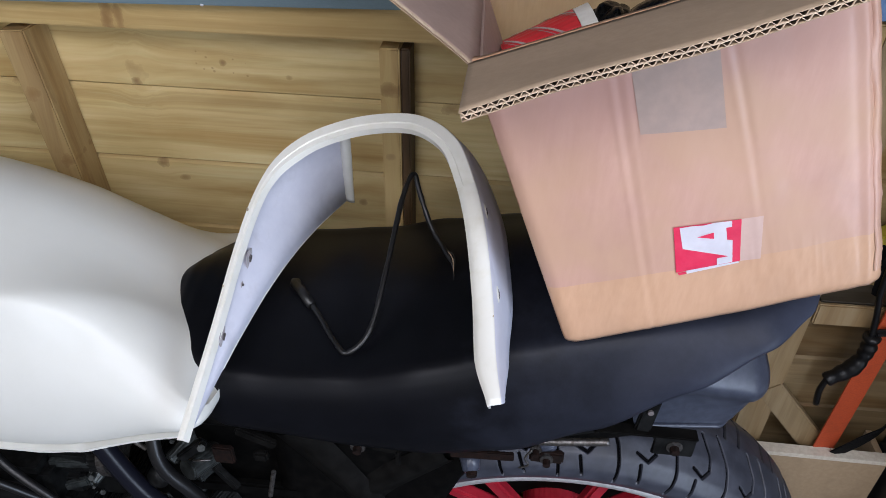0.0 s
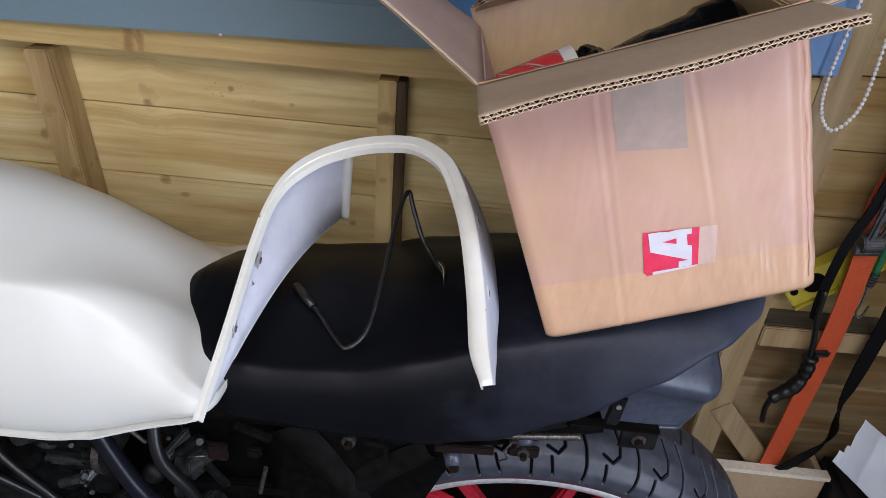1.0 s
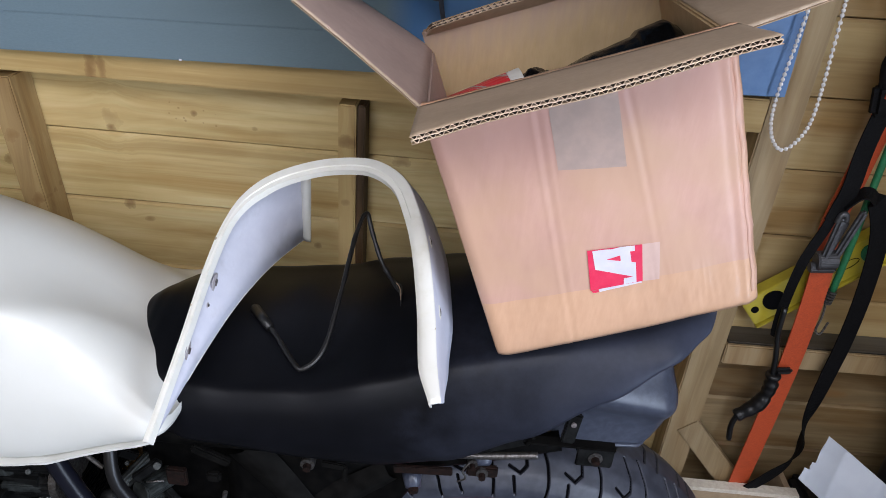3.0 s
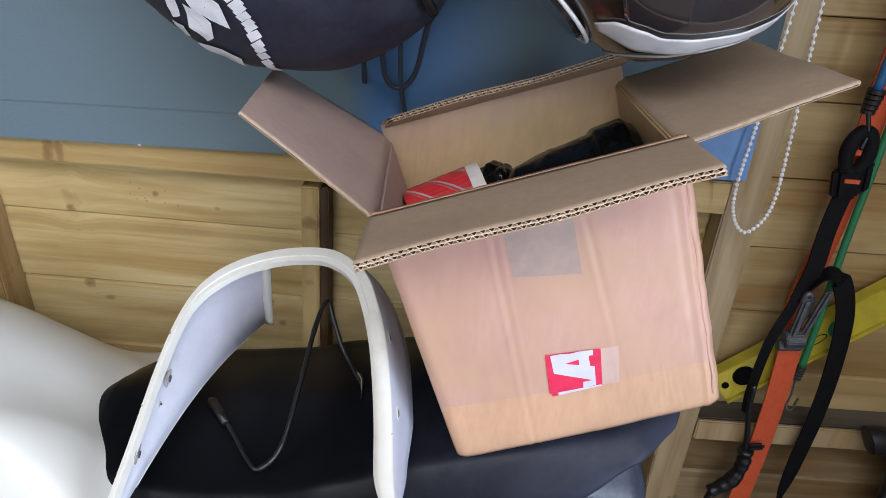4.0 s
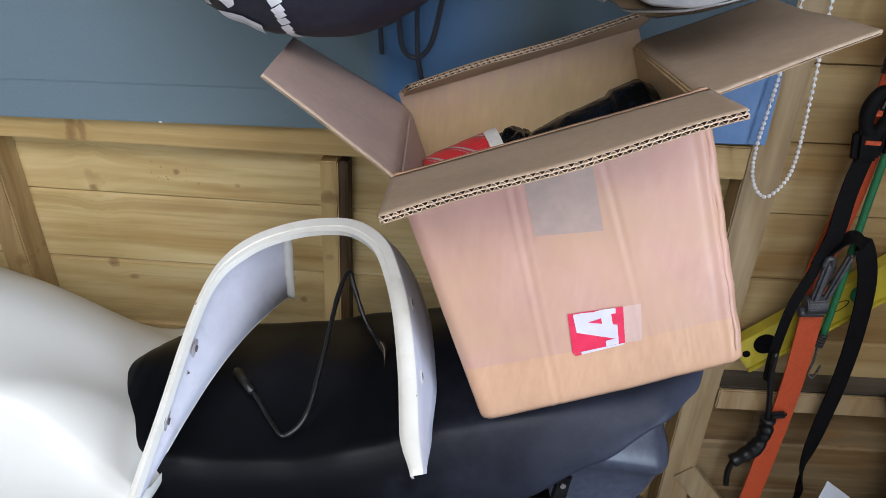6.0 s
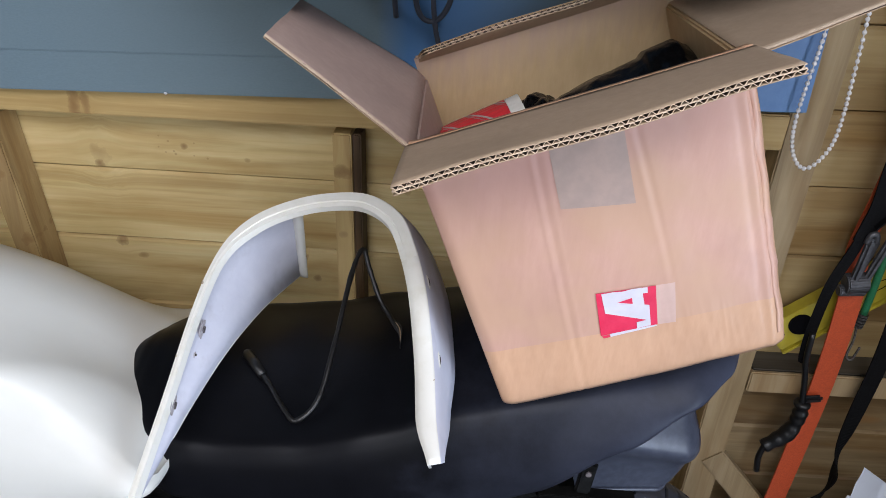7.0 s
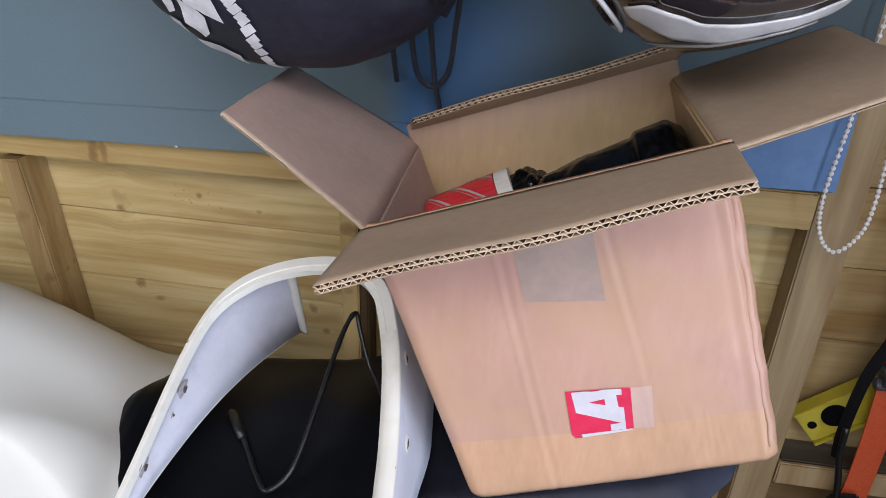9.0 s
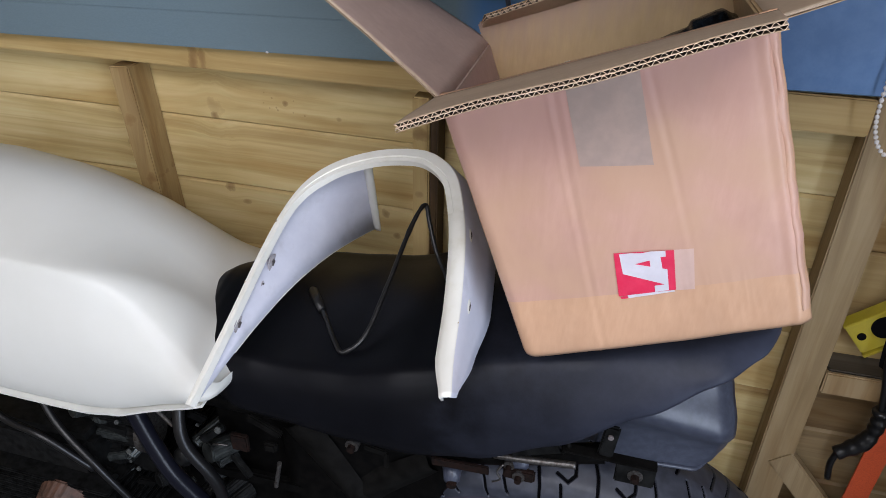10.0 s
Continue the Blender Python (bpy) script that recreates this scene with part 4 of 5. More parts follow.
for cx, cz in ((-0.43, 0.60), (-0.41, 0.645)):
    carb = part("carburettor", rod((cx - 0.05, 0.56, cz), (cx + 0.06, 0.56, cz + 0.01), 0.026, seg=20), CAST, bike, "dull alloy carburettor", bevel=0.004)
    part("float_bowl", box((cx - 0.03, 0.535, cz - 0.05), (cx + 0.03, 0.59, cz - 0.01)), CAST, carb, bevel=0.006)
    part("carb_cap", rod((cx, 0.56, cz + 0.015), (cx, 0.555, cz + 0.05), 0.024, 0.02, 20), ALLOY, carb, bevel=0.003)
    part("intake_clamp", rod((cx + 0.06, 0.56, cz + 0.01), (cx + 0.07, 0.56, cz + 0.011), 0.030, seg=24), BOLT, carb)
part("airbox", box((-0.27, 0.57, 0.50), (-0.02, 0.72, 0.70)), DARK_STEEL, bike, "matt black airbox", bevel=0.015)
part("battery_clamp", bar((-0.222, 0.545, 0.650), (-0.197, 0.545, 0.650), 0.008, 0.028), RUST, bike, "rusty square bracket", bevel=0.002)
part("battery_wire", tube([(-0.242, 0.532, 0.649), (-0.231, 0.528, 0.656), (-0.220, 0.532, 0.654)], 0.0015, 6, 8), BOLT, bike, smooth=True)
part("fuel_tap", ball((-0.287, 0.525, 0.620), 0.014, 1.0, 0.8, 1.1, 18), CAST, bike, "dull alloy tap", smooth=True)
part("cable_screw", rod((-0.298, 0.51, 0.714), (-0.279, 0.51, 0.693), 0.0028, seg=10), BOLT, bike)
part("side_plate", box((-0.415, 0.552, 0.530), (-0.352, 0.560, 0.611)), CAST, bike, "oily flat side plate", bevel=0.004)
part("hose", tube([(-0.367, 0.53, 0.749), (-0.343, 0.52, 0.689), (-0.317, 0.515, 0.627), (-0.295, 0.515, 0.584), (-0.257, 0.53, 0.504), (-0.242, 0.56, 0.404)], 0.012, 8, 14), HOSE, bike, "thick black rubber hose", smooth=True)
for pts, r in (
    ([(-0.50, 0.52, 0.72), (-0.46, 0.50, 0.66), (-0.40, 0.49, 0.60), (-0.36, 0.50, 0.52)], 0.005),
    ([(-0.27, 0.52, 0.74), (-0.26, 0.50, 0.68), (-0.23, 0.51, 0.60), (-0.24, 0.53, 0.48)], 0.008),
    ([(-0.60, 0.50, 0.70), (-0.54, 0.49, 0.655), (-0.47, 0.485, 0.64), (-0.42, 0.50, 0.58)], 0.005),
):
    part("wire", tube(pts, r, 8, 8), CABLE, bike, smooth=True)
random.seed(4)
for k in range(60):
    p = Vector((random.uniform(-0.62, -0.20) if k < 46 else random.uniform(-0.46, -0.38), random.uniform(0.52, 0.56), random.uniform(0.50, 0.70)))
    kind = k % 3
    if kind == 0:
        part("fastener", rod(p, p + Vector((0.004, -0.012, 0.008)), random.uniform(0.0025, 0.005), seg=6), ALLOY, bike, bevel=0.0008)
    elif kind == 1:
        part("linkage", bar(p, p + Vector((random.uniform(-0.05, 0.05), 0.01, random.uniform(-0.03, 0.03))), 0.008, 0.012), random.choice((CAST, DARK_STEEL, DARK_STEEL, ALLOY)), bike, bevel=0.0015)
    else:
        part("engine_boss", rod(p + Vector((0.02, 0.04, random.uniform(-0.03, 0.03))), p, random.uniform(0.007, 0.016), seg=14), random.choice((CAST, ALLOY)), bike, bevel=0.002)
part("centre_stand", bar((-0.16, 0.52, 0.0), (-0.14, 0.56, 0.32), 0.024, 0.024, (1, 0, 0)), DARK_STEEL, bike, bevel=0.003)
part("centre_stand", bar((-0.16, 0.76, 0.0), (-0.14, 0.70, 0.32), 0.024, 0.024, (1, 0, 0)), DARK_STEEL, bike, bevel=0.003)

# ---- loose tail cowl standing over the seat ----
cowl = thing("tail_cowl", (-0.03, 0.55, 0.86), "loose white plastic tail cowl standing across the seat", "fairing")
RIM = [(-0.169, 0.413, 0.846), (-0.163, 0.500, 0.896), (-0.160, 0.575, 0.937), (-0.153, 0.627, 0.967), (-0.138, 0.662, 0.989), (-0.108, 0.682, 1.008), (-0.060, 0.688, 1.026), (-0.013, 0.684, 1.036), (0.018, 0.670, 1.039), (0.046, 0.646, 1.033), (0.063, 0.614, 1.019), (0.079, 0.566, 0.998), (0.092, 0.503, 0.966), (0.099, 0.452, 0.941), (0.106, 0.418, 0.925)]
rim = glide(RIM, 6)
N = len(rim) - 1
NORMAL = Vector((0.2407, 0.4643, -0.8523))
rows = []
for i, p in enumerate(rim):
    s = i / 6
    d = (rim[min(i + 1, N)] - rim[max(i - 1, 0)]).normalized()
    inward = NORMAL.cross(d).normalized()
    if inward.dot(Vector((-0.035, 0.5, 0.92)) - p) < 0:
        inward = -inward
    if s <= 5.7:
        # the deep inner arm: its lower edge runs from the tip back to the far corner
        f = lerp([(0, 0.0), (1, 0.17), (2, 0.48), (3, 0.70), (4, 0.79), (5, 0.91), (5.7, 1.0)], s)[0]
        foot = Vector((-0.163, 0.425, 0.842)).lerp(Vector((-0.097, 0.772, 0.872)), f) + Vector((0, 0, 0.030 * math.sin(math.pi * f)))
    elif s < 8:
        foot = p - NORMAL * -0.008
    else:
        deep = lerp([(8, 0.012), (9, 0.045), (10, 0.075), (11, 0.088), (12, 0.079), (13, 0.048), (14, 0.012)], s)[0]
        foot = p + Vector((0.20, 0.58, -0.55)).normalized() * deep
    lip = lerp([(0, 0.34), (3, 0.45), (4.5, 1.0), (13, 1.0), (14, 0.6)], s)[0]
    step = lerp([(0, 0.0002), (3.5, 0.0004), (5, 0.0014), (9, 0.0014), (11, 0.0003), (14, 0.0)], s)[0]
    rows.append([p + inward * 0.0165 * lip + NORMAL * 0.008, p + inward * 0.016 * lip + NORMAL * step, p + inward * 0.0105 * lip + NORMAL * step, p + inward * 0.0095 * lip, p + inward * 0.0006, p + NORMAL * 0.0012, p.lerp(foot, 0.35) + NORMAL * 0.001, p.lerp(foot, 0.7), foot])
cowl_rows = rows
shell = thickened(part("shell", skin(rows), (COWL_OUT, COWL_IN), cowl, "white plastic shell with raw grey inside", smooth=True), 0.0022)
for f in shell.data.polygons:
    if f.index % 8 >= 5:
        f.material_index = 1
    else:
        f.use_smooth = f.index % 8 == 4 or f.index // 8 > 61

for i, f, r in ((12, 0.34, 0.0062), (7, 0.52, 0.0058), (10, 0.42, 0.0020)):
    near_p, far_p = cowl_rows[i][5], cowl_rows[i][8]
    c = near_p.lerp(far_p, f) + Vector((0.0012, -0.0006, 0.0006))
    part("scuff", ball(c - Vector((0.0006, 0, 0)), r * 1.9, 0.05, 1.0, 0.8, 14), SCUFF, shell, "dirty ring round a screw hole", smooth=True)
    part("screw_hole", rod(c - Vector((0.002, 0, 0)), c + Vector((0.0008, 0, 0)), r * 0.62, seg=14), HOLE, shell, "dark screw hole")

for i, f in ((65, 0.16), (72, 0.24)):
    near_p, far_p = cowl_rows[i][5], cowl_rows[i][8]
    c = near_p.lerp(far_p, f)
    run = (cowl_rows[i + 2][5] - cowl_rows[i - 2][5]).normalized()
    out = (far_p - near_p).cross(run).normalized()
    out = out if out.x > 0 else -out
    rim_m = Matrix((run, out.cross(run), out)).transposed().to_4x4()
    rim_m.translation = c
    eye = bmesh.new()
    bmesh.ops.create_uvsphere(eye, u_segments=16, v_segments=8, radius=1.0, matrix=rim_m @ Matrix.Diagonal((0.0095, 0.0046, 0.0022, 1)))
    eye = part("hole_rim", eye, COWL_OUT, shell, "raised white rim of a slot", smooth=True)
    slot_bm = bmesh.new()
    bmesh.ops.create_uvsphere(slot_bm, u_segments=14, v_segments=8, radius=1.0, matrix=rim_m @ Matrix.Diagonal((0.0068, 0.0024, 0.0027, 1)))
    part("slot_hole", slot_bm, HOLE, shell, "dark slot", smooth=True)

for i, r in ((9, 0.0035), (13, 0.0026), (16, 0.0042), (17, 0.0030), (21, 0.0024), (74, 0.0026), (80, 0.0020)):
    c = cowl_rows[i][4].lerp(cowl_rows[i][5], 0.5)
    part("chip", ball(c, r, 0.5, 1.0, 0.35, 12), CHIP, shell, "brown chipped spot on the rim", smooth=True)

edge = glide([cowl_rows[34][k] for k in (4, 6, 7, 8)], 6)
rows = [[p + Vector((-0.001, -0.001, 0)), p + Vector((0.005, -0.004, 0.0)), p + Vector((0.011, -0.003 - 0.003 * k / len(edge), 0.001))] for k, p in enumerate(edge)]
thickened(part("end_flange", skin(rows), COWL_OUT, shell, "white turned flange at the end of the arm", smooth=True), 0.002)
part("lower_flange", tube([cowl_rows[i][8] for i in range(6, 35, 2)], 0.0013, 3, 6), COWL_OUT, shell, "thin pale lower edge of the arm", smooth=True)

# ---- cable lying over the seat ----
wire = thing("cable", (-0.05, 0.60, 0.86), "thin black cable with a plug lying on the seat", "cable")
part("lead", tube([(-0.112, 0.604, 0.866), (-0.085, 0.572, 0.864), (-0.058, 0.537, 0.858), (-0.043, 0.527, 0.855), (-0.024, 0.546, 0.870), (-0.016, 0.600, 0.905), (-0.010, 0.668, 0.945), (-0.002, 0.697, 0.960), (0.006, 0.690, 0.940), (0.020, 0.672, 0.912), (0.035, 0.655, 0.898), (0.050, 0.630, 0.894)], lambda t: 0.0028 + 0.0008 * noise.noise(Vector((t * 40, 0, 0))), 8, 10), CABLE, wire, smooth=True)
part("plug", rod((-0.118, 0.612, 0.866), (-0.092, 0.580, 0.865), 0.0062, 0.0050, 12), CABLE, wire, smooth=True)
part("plug_tip", rod((-0.121, 0.616, 0.866), (-0.117, 0.611, 0.866), 0.0035, seg=10), BOLT, wire)
for k in range(3):
    part("bare_wire", tube([(0.040, 0.650, 0.897), (0.046 + 0.002 * k, 0.632, 0.898 + 0.002 * k), (0.052, 0.615 - 0.006 * k, 0.895)], 0.0007, 5, 6), (BOLT, CARD, CABLE)[k], wire)

# ---- cardboard box on the seat ----
carton = thing("cardboard_box", (0.27, 0.61, 0.95), "open double-wall cardboard box tilted on the seat", "box")
BW, BH, BD, CT = 0.256, 0.260, 0.215, 0.0065
FBL, FBR, FTL, FTR = Vector((0.160, 0.499, 0.916)), Vector((0.394, 0.504, 1.006)), Vector((0.066, 0.501, 1.166)), Vector((0.308, 0.513, 1.251))
D = Vector((-0.047, 0.998, -0.020)).normalized()


def at_box(u, v, d):
    """A place in the slightly skewed box: across, up and back in metres."""
    a, b = u / BW, v / BH
    return FBL * (1 - a) * (1 - b) + FBR * a * (1 - b) + FTL * (1 - a) * b + FTR * a * b + D * d


def panel(name, lo, hi, mat, label="", bevel=0.002):
    bm = box(lo, hi)
    for p in bm.verts:
        p.co = at_box(p.co.x, p.co.z, p.co.y)
    return part(name, bm, mat, carton, label, bevel=bevel)


def front_out(s, t):
    """How far the crumpled front stands out, s across and t up, 0 to 1."""
    out = 0.004 * math.sin(math.pi * s) * math.sin(math.pi * t) + 0.0012 * noise.noise(Vector((s * 6, t * 5, 3))) + 0.0002 * noise.noise(Vector((s * 26, t * 9, 8)))
    first = 0.283 + 0.062 * t
    out += 0.00035 * ridge(s - first, 0.008) - 0.0003 * ridge(s - first - 0.020, 0.007) + 0.00025 * ridge(s - first - 0.040, 0.008)
    out += (0.0003 * ridge(s - 0.655 + 0.03 * t * t, 0.010) - 0.0004 * ridge(s - 0.675 + 0.03 * t * t, 0.010)) * min(1.0, t * 1.4)
    out += 0.0005 * ridge(s - 0.958, 0.012) - 0.0003 * ridge(s - 0.932, 0.011) - 0.0016 * ridge(s - 0.974, 0.005) * min(1.0, max(0.0, 3 * t - 0.9))
    out += 0.0006 * abs(noise.noise(Vector((s * 55, t * 6, 1)))) * ridge(t - 0.13, 0.10) * (0.35 + ridge(s - 0.80, 0.16))
    return out - 0.0045 * (max(0.0, 1 - s * 22) ** 2 + max(0.0, 1 - (1 - s) * 22) ** 2)


def edge_wave(s, t):
    """The worn right-hand edge waves in and out a little."""
    return 0.0010 * noise.noise(Vector((t * 11, 4.0, 1.0))) * max(0.0, (s - 0.9) / 0.1)


def front_at(s, t, lift):
    sag = -0.003 * max(0.0, math.sin(math.pi * s)) ** 0.6 * (1 - t) ** 3
    low = 0.004 * max(0.0, 1 - t * 24) ** 2
    return at_box(BW * s + edge_wave(s, t), BH * t + sag, low - front_out(s, t) - lift)


panel("base", (0.006, 0.008, 0.002), (BW - 0.012, BD - 0.002, CT), CARD)
front = thickened(part("front_wall", skin([[front_at(i / 160, j / 60, 0.0) for j in range(61)] for i in range(161)]), CARD_TAN, carton, "tan cardboard front with wrinkled tape", smooth=True), CT, -1.0)
panel("side_wall", (0.0, CT, 0.004), (CT, BD - CT, BH - 0.006), CARD_MAUVE, "bare mauve-brown side wall")
panel("side_wall", (BW - CT - 0.004, CT, 0.006), (BW - 0.004, BD - CT, BH - 0.006), CARD_WALL, "bare brown side wall")


def film_foot(s):
    """The film's wavy lower edge over the tape."""
    return (0.0640 - 0.0125 * s + 0.0007 * noise.noise(Vector((s * 12, 1, 5)))) / BH


rows = []
for i in range(221):
    s = 0.004 + 0.990 * i / 220
    t0 = film_foot(s)
    rows.append([front_at(s, t0 + (0.996 - t0) * j / 60, 0.0006) for j in range(61)])
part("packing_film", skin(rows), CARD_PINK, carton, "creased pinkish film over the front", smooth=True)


rows = []
for j in range(101):
    t = 0.06 + 0.925 * j / 100
    inner = 0.972 + 0.004 * noise.noise(Vector((t * 9, 2, 7))) + 0.002 * noise.noise(Vector((t * 40, 2, 7)))
    outer = 0.996 + 0.007 * noise.noise(Vector((t * 14, 5, 1))) + 0.003 * noise.noise(Vector((t * 50, 5, 1)))
    rows.append([front_at(inner, t, 0.0006), front_at(inner + 0.002, t, 0.0013), front_at(0.5 * (inner + outer), t, 0.0017), front_at(outer - 0.002, t, 0.0014), front_at(outer, t, -0.001)])
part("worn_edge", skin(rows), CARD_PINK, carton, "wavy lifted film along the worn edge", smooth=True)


def sticker(name, corners, lift, mat, label=""):
    """A printed patch that follows the bowed front; corners in metres across and up: low left, low right, top right, top left."""
    a, b, c, d = (Vector((*p, 0)) for p in corners)
    rows = []
    for i in range(21):
        spots = [a.lerp(b, i / 20).lerp(d.lerp(c, i / 20), j / 20) for j in range(21)]
        rows.append([front_at(q.x / BW, q.y / BH, lift) for q in spots])
    return part(name, skin(rows), mat, carton, label, smooth=True)


sticker("grey_patch", ((0.0985, 0.1790), (0.1550, 0.1680), (0.1590, 0.2500), (0.1030, 0.2540)), 0.0010, GREY_PRINT, "faded grey printed patch")
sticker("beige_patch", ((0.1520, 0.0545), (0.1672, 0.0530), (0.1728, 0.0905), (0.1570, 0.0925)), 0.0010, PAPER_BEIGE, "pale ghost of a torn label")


def at_label(a, b, lift):
    """A place on the crooked label: a across, b up, 0 to 1."""
    u = (0.1034 * (1 - a) + 0.1520 * a) * (1 - b) + (0.1080 * (1 - a) + 0.1570 * a) * b
    v = (0.0572 * (1 - a) + 0.0552 * a) * (1 - b) + (0.0990 * (1 - a) + 0.0926 * a) * b
    return front_at(u / BW, v / BH, 0.0016 + lift)


label_red = part("red_label", skin([[at_label(i / 12, j / 12, 0) for j in range(13)] for i in range(13)]), RED_PRINT, carton, "cut red label with white shapes")


def label_shape(name, pts, mat=WHITE_PRINT, lift=0.0005):
    """A flat printed shape with straight sides on the label."""
    bm = bmesh.new()
    bm.faces.new([bm.verts.new(at_label(a, b, lift)) for a, b in pts])
    bmesh.ops.triangulate(bm, faces=bm.faces)
    return part(name, bm, mat, label_red)


label_shape("white_shape", [(0.09, 0.98), (0.28, 0.99), (0.45, 0.975), (0.61, 1.005), (0.86, 1.0), (0.86, 0.86), (0.775, 0.856), (0.78, 0.58), (0.875, 0.545), (0.88, 0.02), (0.64, 0.02), (0.64, 0.175), (0.82, 0.178), (0.12, 0.52)])
label_shape("white_shape", [(0.17, -0.06), (0.16, 0.015), (0.97, 0.01), (0.99, -0.03)])
label_shape("red_shape", [(0.045, -0.065), (0.02, -0.005), (0.15, -0.005), (0.165, -0.062)], RED_PRINT)
label_shape("red_shape", [(0.34, 0.735), (0.59, 0.795), (0.595, 0.65)], RED_PRINT, 0.0009)


def flap(name, a0, a1, b0, b1, up, label, thick=1.25, inner=None, torn=False, roll=0.0):
    """A double-wall corrugated flap from the hinge a0-a1 to the free edge b0-b1: three liners and two rows of fluting."""
    a0, a1, b0, b1 = (Vector(p) for p in (a0, a1, b0, b1))
    width = (a1 - a0).length
    n0 = (a1 - a0).cross(b0 - a0).normalized()
    n0 = n0 if n0.dot(Vector(up)) > 0 else -n0

    def at(s, t, h):
        wob = 0.0018 * t * noise.noise(Vector((s * 3 + width * 50, t * 2, 1.0))) - 0.004 * roll * max(0.0, 1 - t / 0.28) ** 2
        return (a0.lerp(a1, s)).lerp(b0.lerp(b1, s), t) + n0 * (h * thick + wob)

    flap_ob = None
    for k, h in enumerate((-0.0044, -0.0022, 0.0)):
        rows = [[at(i / 48, j / 12 + (0.008 * noise.noise(Vector((i * 0.7, k * 5.0, 2))) if j == 12 else 0), h) for j in range(13)] for i in range(49)]
        ob = part("liner" if k else name, skin(rows), (CARD, FLUTE, inner or CARD_IN)[k], flap_ob or carton, "" if k else label, smooth=True)
        thickened(ob, 0.0005)
        flap_ob = flap_ob or ob
    for k, h in enumerate((-0.0033, -0.0011)):
        n = int(width / 0.0009)
        rows = []
        for i in range(n + 1):
            wave = 0.00098 * math.sin(i / n * width / 0.0064 * 2 * math.pi + k * 1.3 + 2 * noise.noise(Vector((i * 0.02, k, 0))))
            rows.append([at(i / n, t, h + wave) for t in (0.55, 0.8, 0.990, 1.001)])
        wavy = thickened(part("fluting", skin(rows), (FLUTE_SHADE, FLUTE), flap_ob, smooth=True), 0.00038)
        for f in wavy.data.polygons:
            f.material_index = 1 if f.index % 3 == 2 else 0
    if torn:
        rows = []
        for j in range(81):
            t = 0.04 + 0.96 * j / 80
            wide = 0.005 + 0.022 * max(0.0, noise.noise(Vector((t * 11, width * 9, 2))) - 0.1) + 0.006 * noise.noise(Vector((t * 40, 1, 6)))
            ragged = 0.011 * noise.noise(Vector((t * 26, 3, 9)))
            rows.append([at(-0.006 + ragged, t, -0.0016), at(-0.002 + ragged, t, 0.0004), at(max(0.004, wide), t, 0.0005)])
        part("torn_edge", skin(rows), CARD_PALE, flap_ob, "pale torn edge of the flap", smooth=True)
    return flap_ob


BTL, BTR = at_box(0, BH, BD), at_box(BW, BH, BD)
flap("front_flap", FTL, FTR, (0.069, 0.388, 1.184), (0.296, 0.398, 1.268), (0, 0, 1), "brown front flap folded outwards")
flap("left_flap", at_box(CT, BH - 0.005, 0.0), at_box(CT, BH - 0.005, BD), (-0.036, 0.508, 1.242), (-0.057, 0.700, 1.229), (0.6, 0, 0.8), "mauve-brown side flap raised outwards", 0.62, CARD_MAUVE, True, 0.4)
flap("right_flap", at_box(BW - CT, BH - 0.005, 0.0), at_box(BW - CT, BH - 0.005, BD), (0.440, 0.545, 1.297), (0.420, 0.735, 1.290), (-0.3, 0, 0.9), "brown side flap folded outwards", 0.75, None, True)
panel("back_wall", (0.0, BD - CT, 0.002), (BW, BD, BH + 0.016), CARD_SHADED, "brown inner back wall")
flap("back_flap", at_box(0.002, BH + 0.013, BD - 0.001), at_box(BW - 0.002, BH + 0.013, BD - 0.001), (0.062, 0.690, 1.192), (0.304, 0.698, 1.281), (0, 0, 1), "cut stub of the back flap", 1.2, CARD_WALL)

# what lies in the box
packet = thing("striped_packet", at_box(0.07, 0.14, 0.13), "red striped round packet lying in the box", "packet")
pa, pb = at_box(0.012, 0.183, 0.148), at_box(0.082, 0.190, 0.156)
wrapper = part("wrapper", rod(pa, pb, 0.036, seg=40), CAN_RED, packet, smooth=False, bevel=0.004)
axis = (pb - pa).normalized()
e1 = axis.cross(Vector((0, 1, 0))).normalized()
e2 = axis.cross(e1)
for k in range(7):
    for wide, gap in ((0.0034, 0.0), (0.0012, 0.006)):
        rows = []
        for i in range(25):
            f = i / 24
            q = pa + axis * ((pb - pa).length * (0.06 + 0.90 * f))
            g = radians(52 * k + 110 * f)
            out = e1 * math.cos(g) + e2 * math.sin(g)
            side = (e2 * math.cos(g) - e1 * math.sin(g))
            rows.append([q + out * 0.0364 + side * (gap - wide / 2), q + out * 0.0364 + side * (gap + wide / 2)])
        part("stripe", skin(rows), STRIPE, wrapper)
part("white_band", rod(pa.lerp(pb, 0.97), pa.lerp(pb, 1.16), 0.0356, seg=40), WHITE_LABEL, packet)
bm = ball(pa.lerp(pb, 1.26), 0.029, 0.8, 1.0, 1.0, 48)
for p in bm.verts:
    off = p.co - pa.lerp(pb, 1.26)
    p.co += off * (0.35 * abs(noise.noise(p.co * 70)) - 0.08)
part("black_cap", bm, BIN_BAG, packet, "shiny crumpled black end", smooth=True)
rows = []
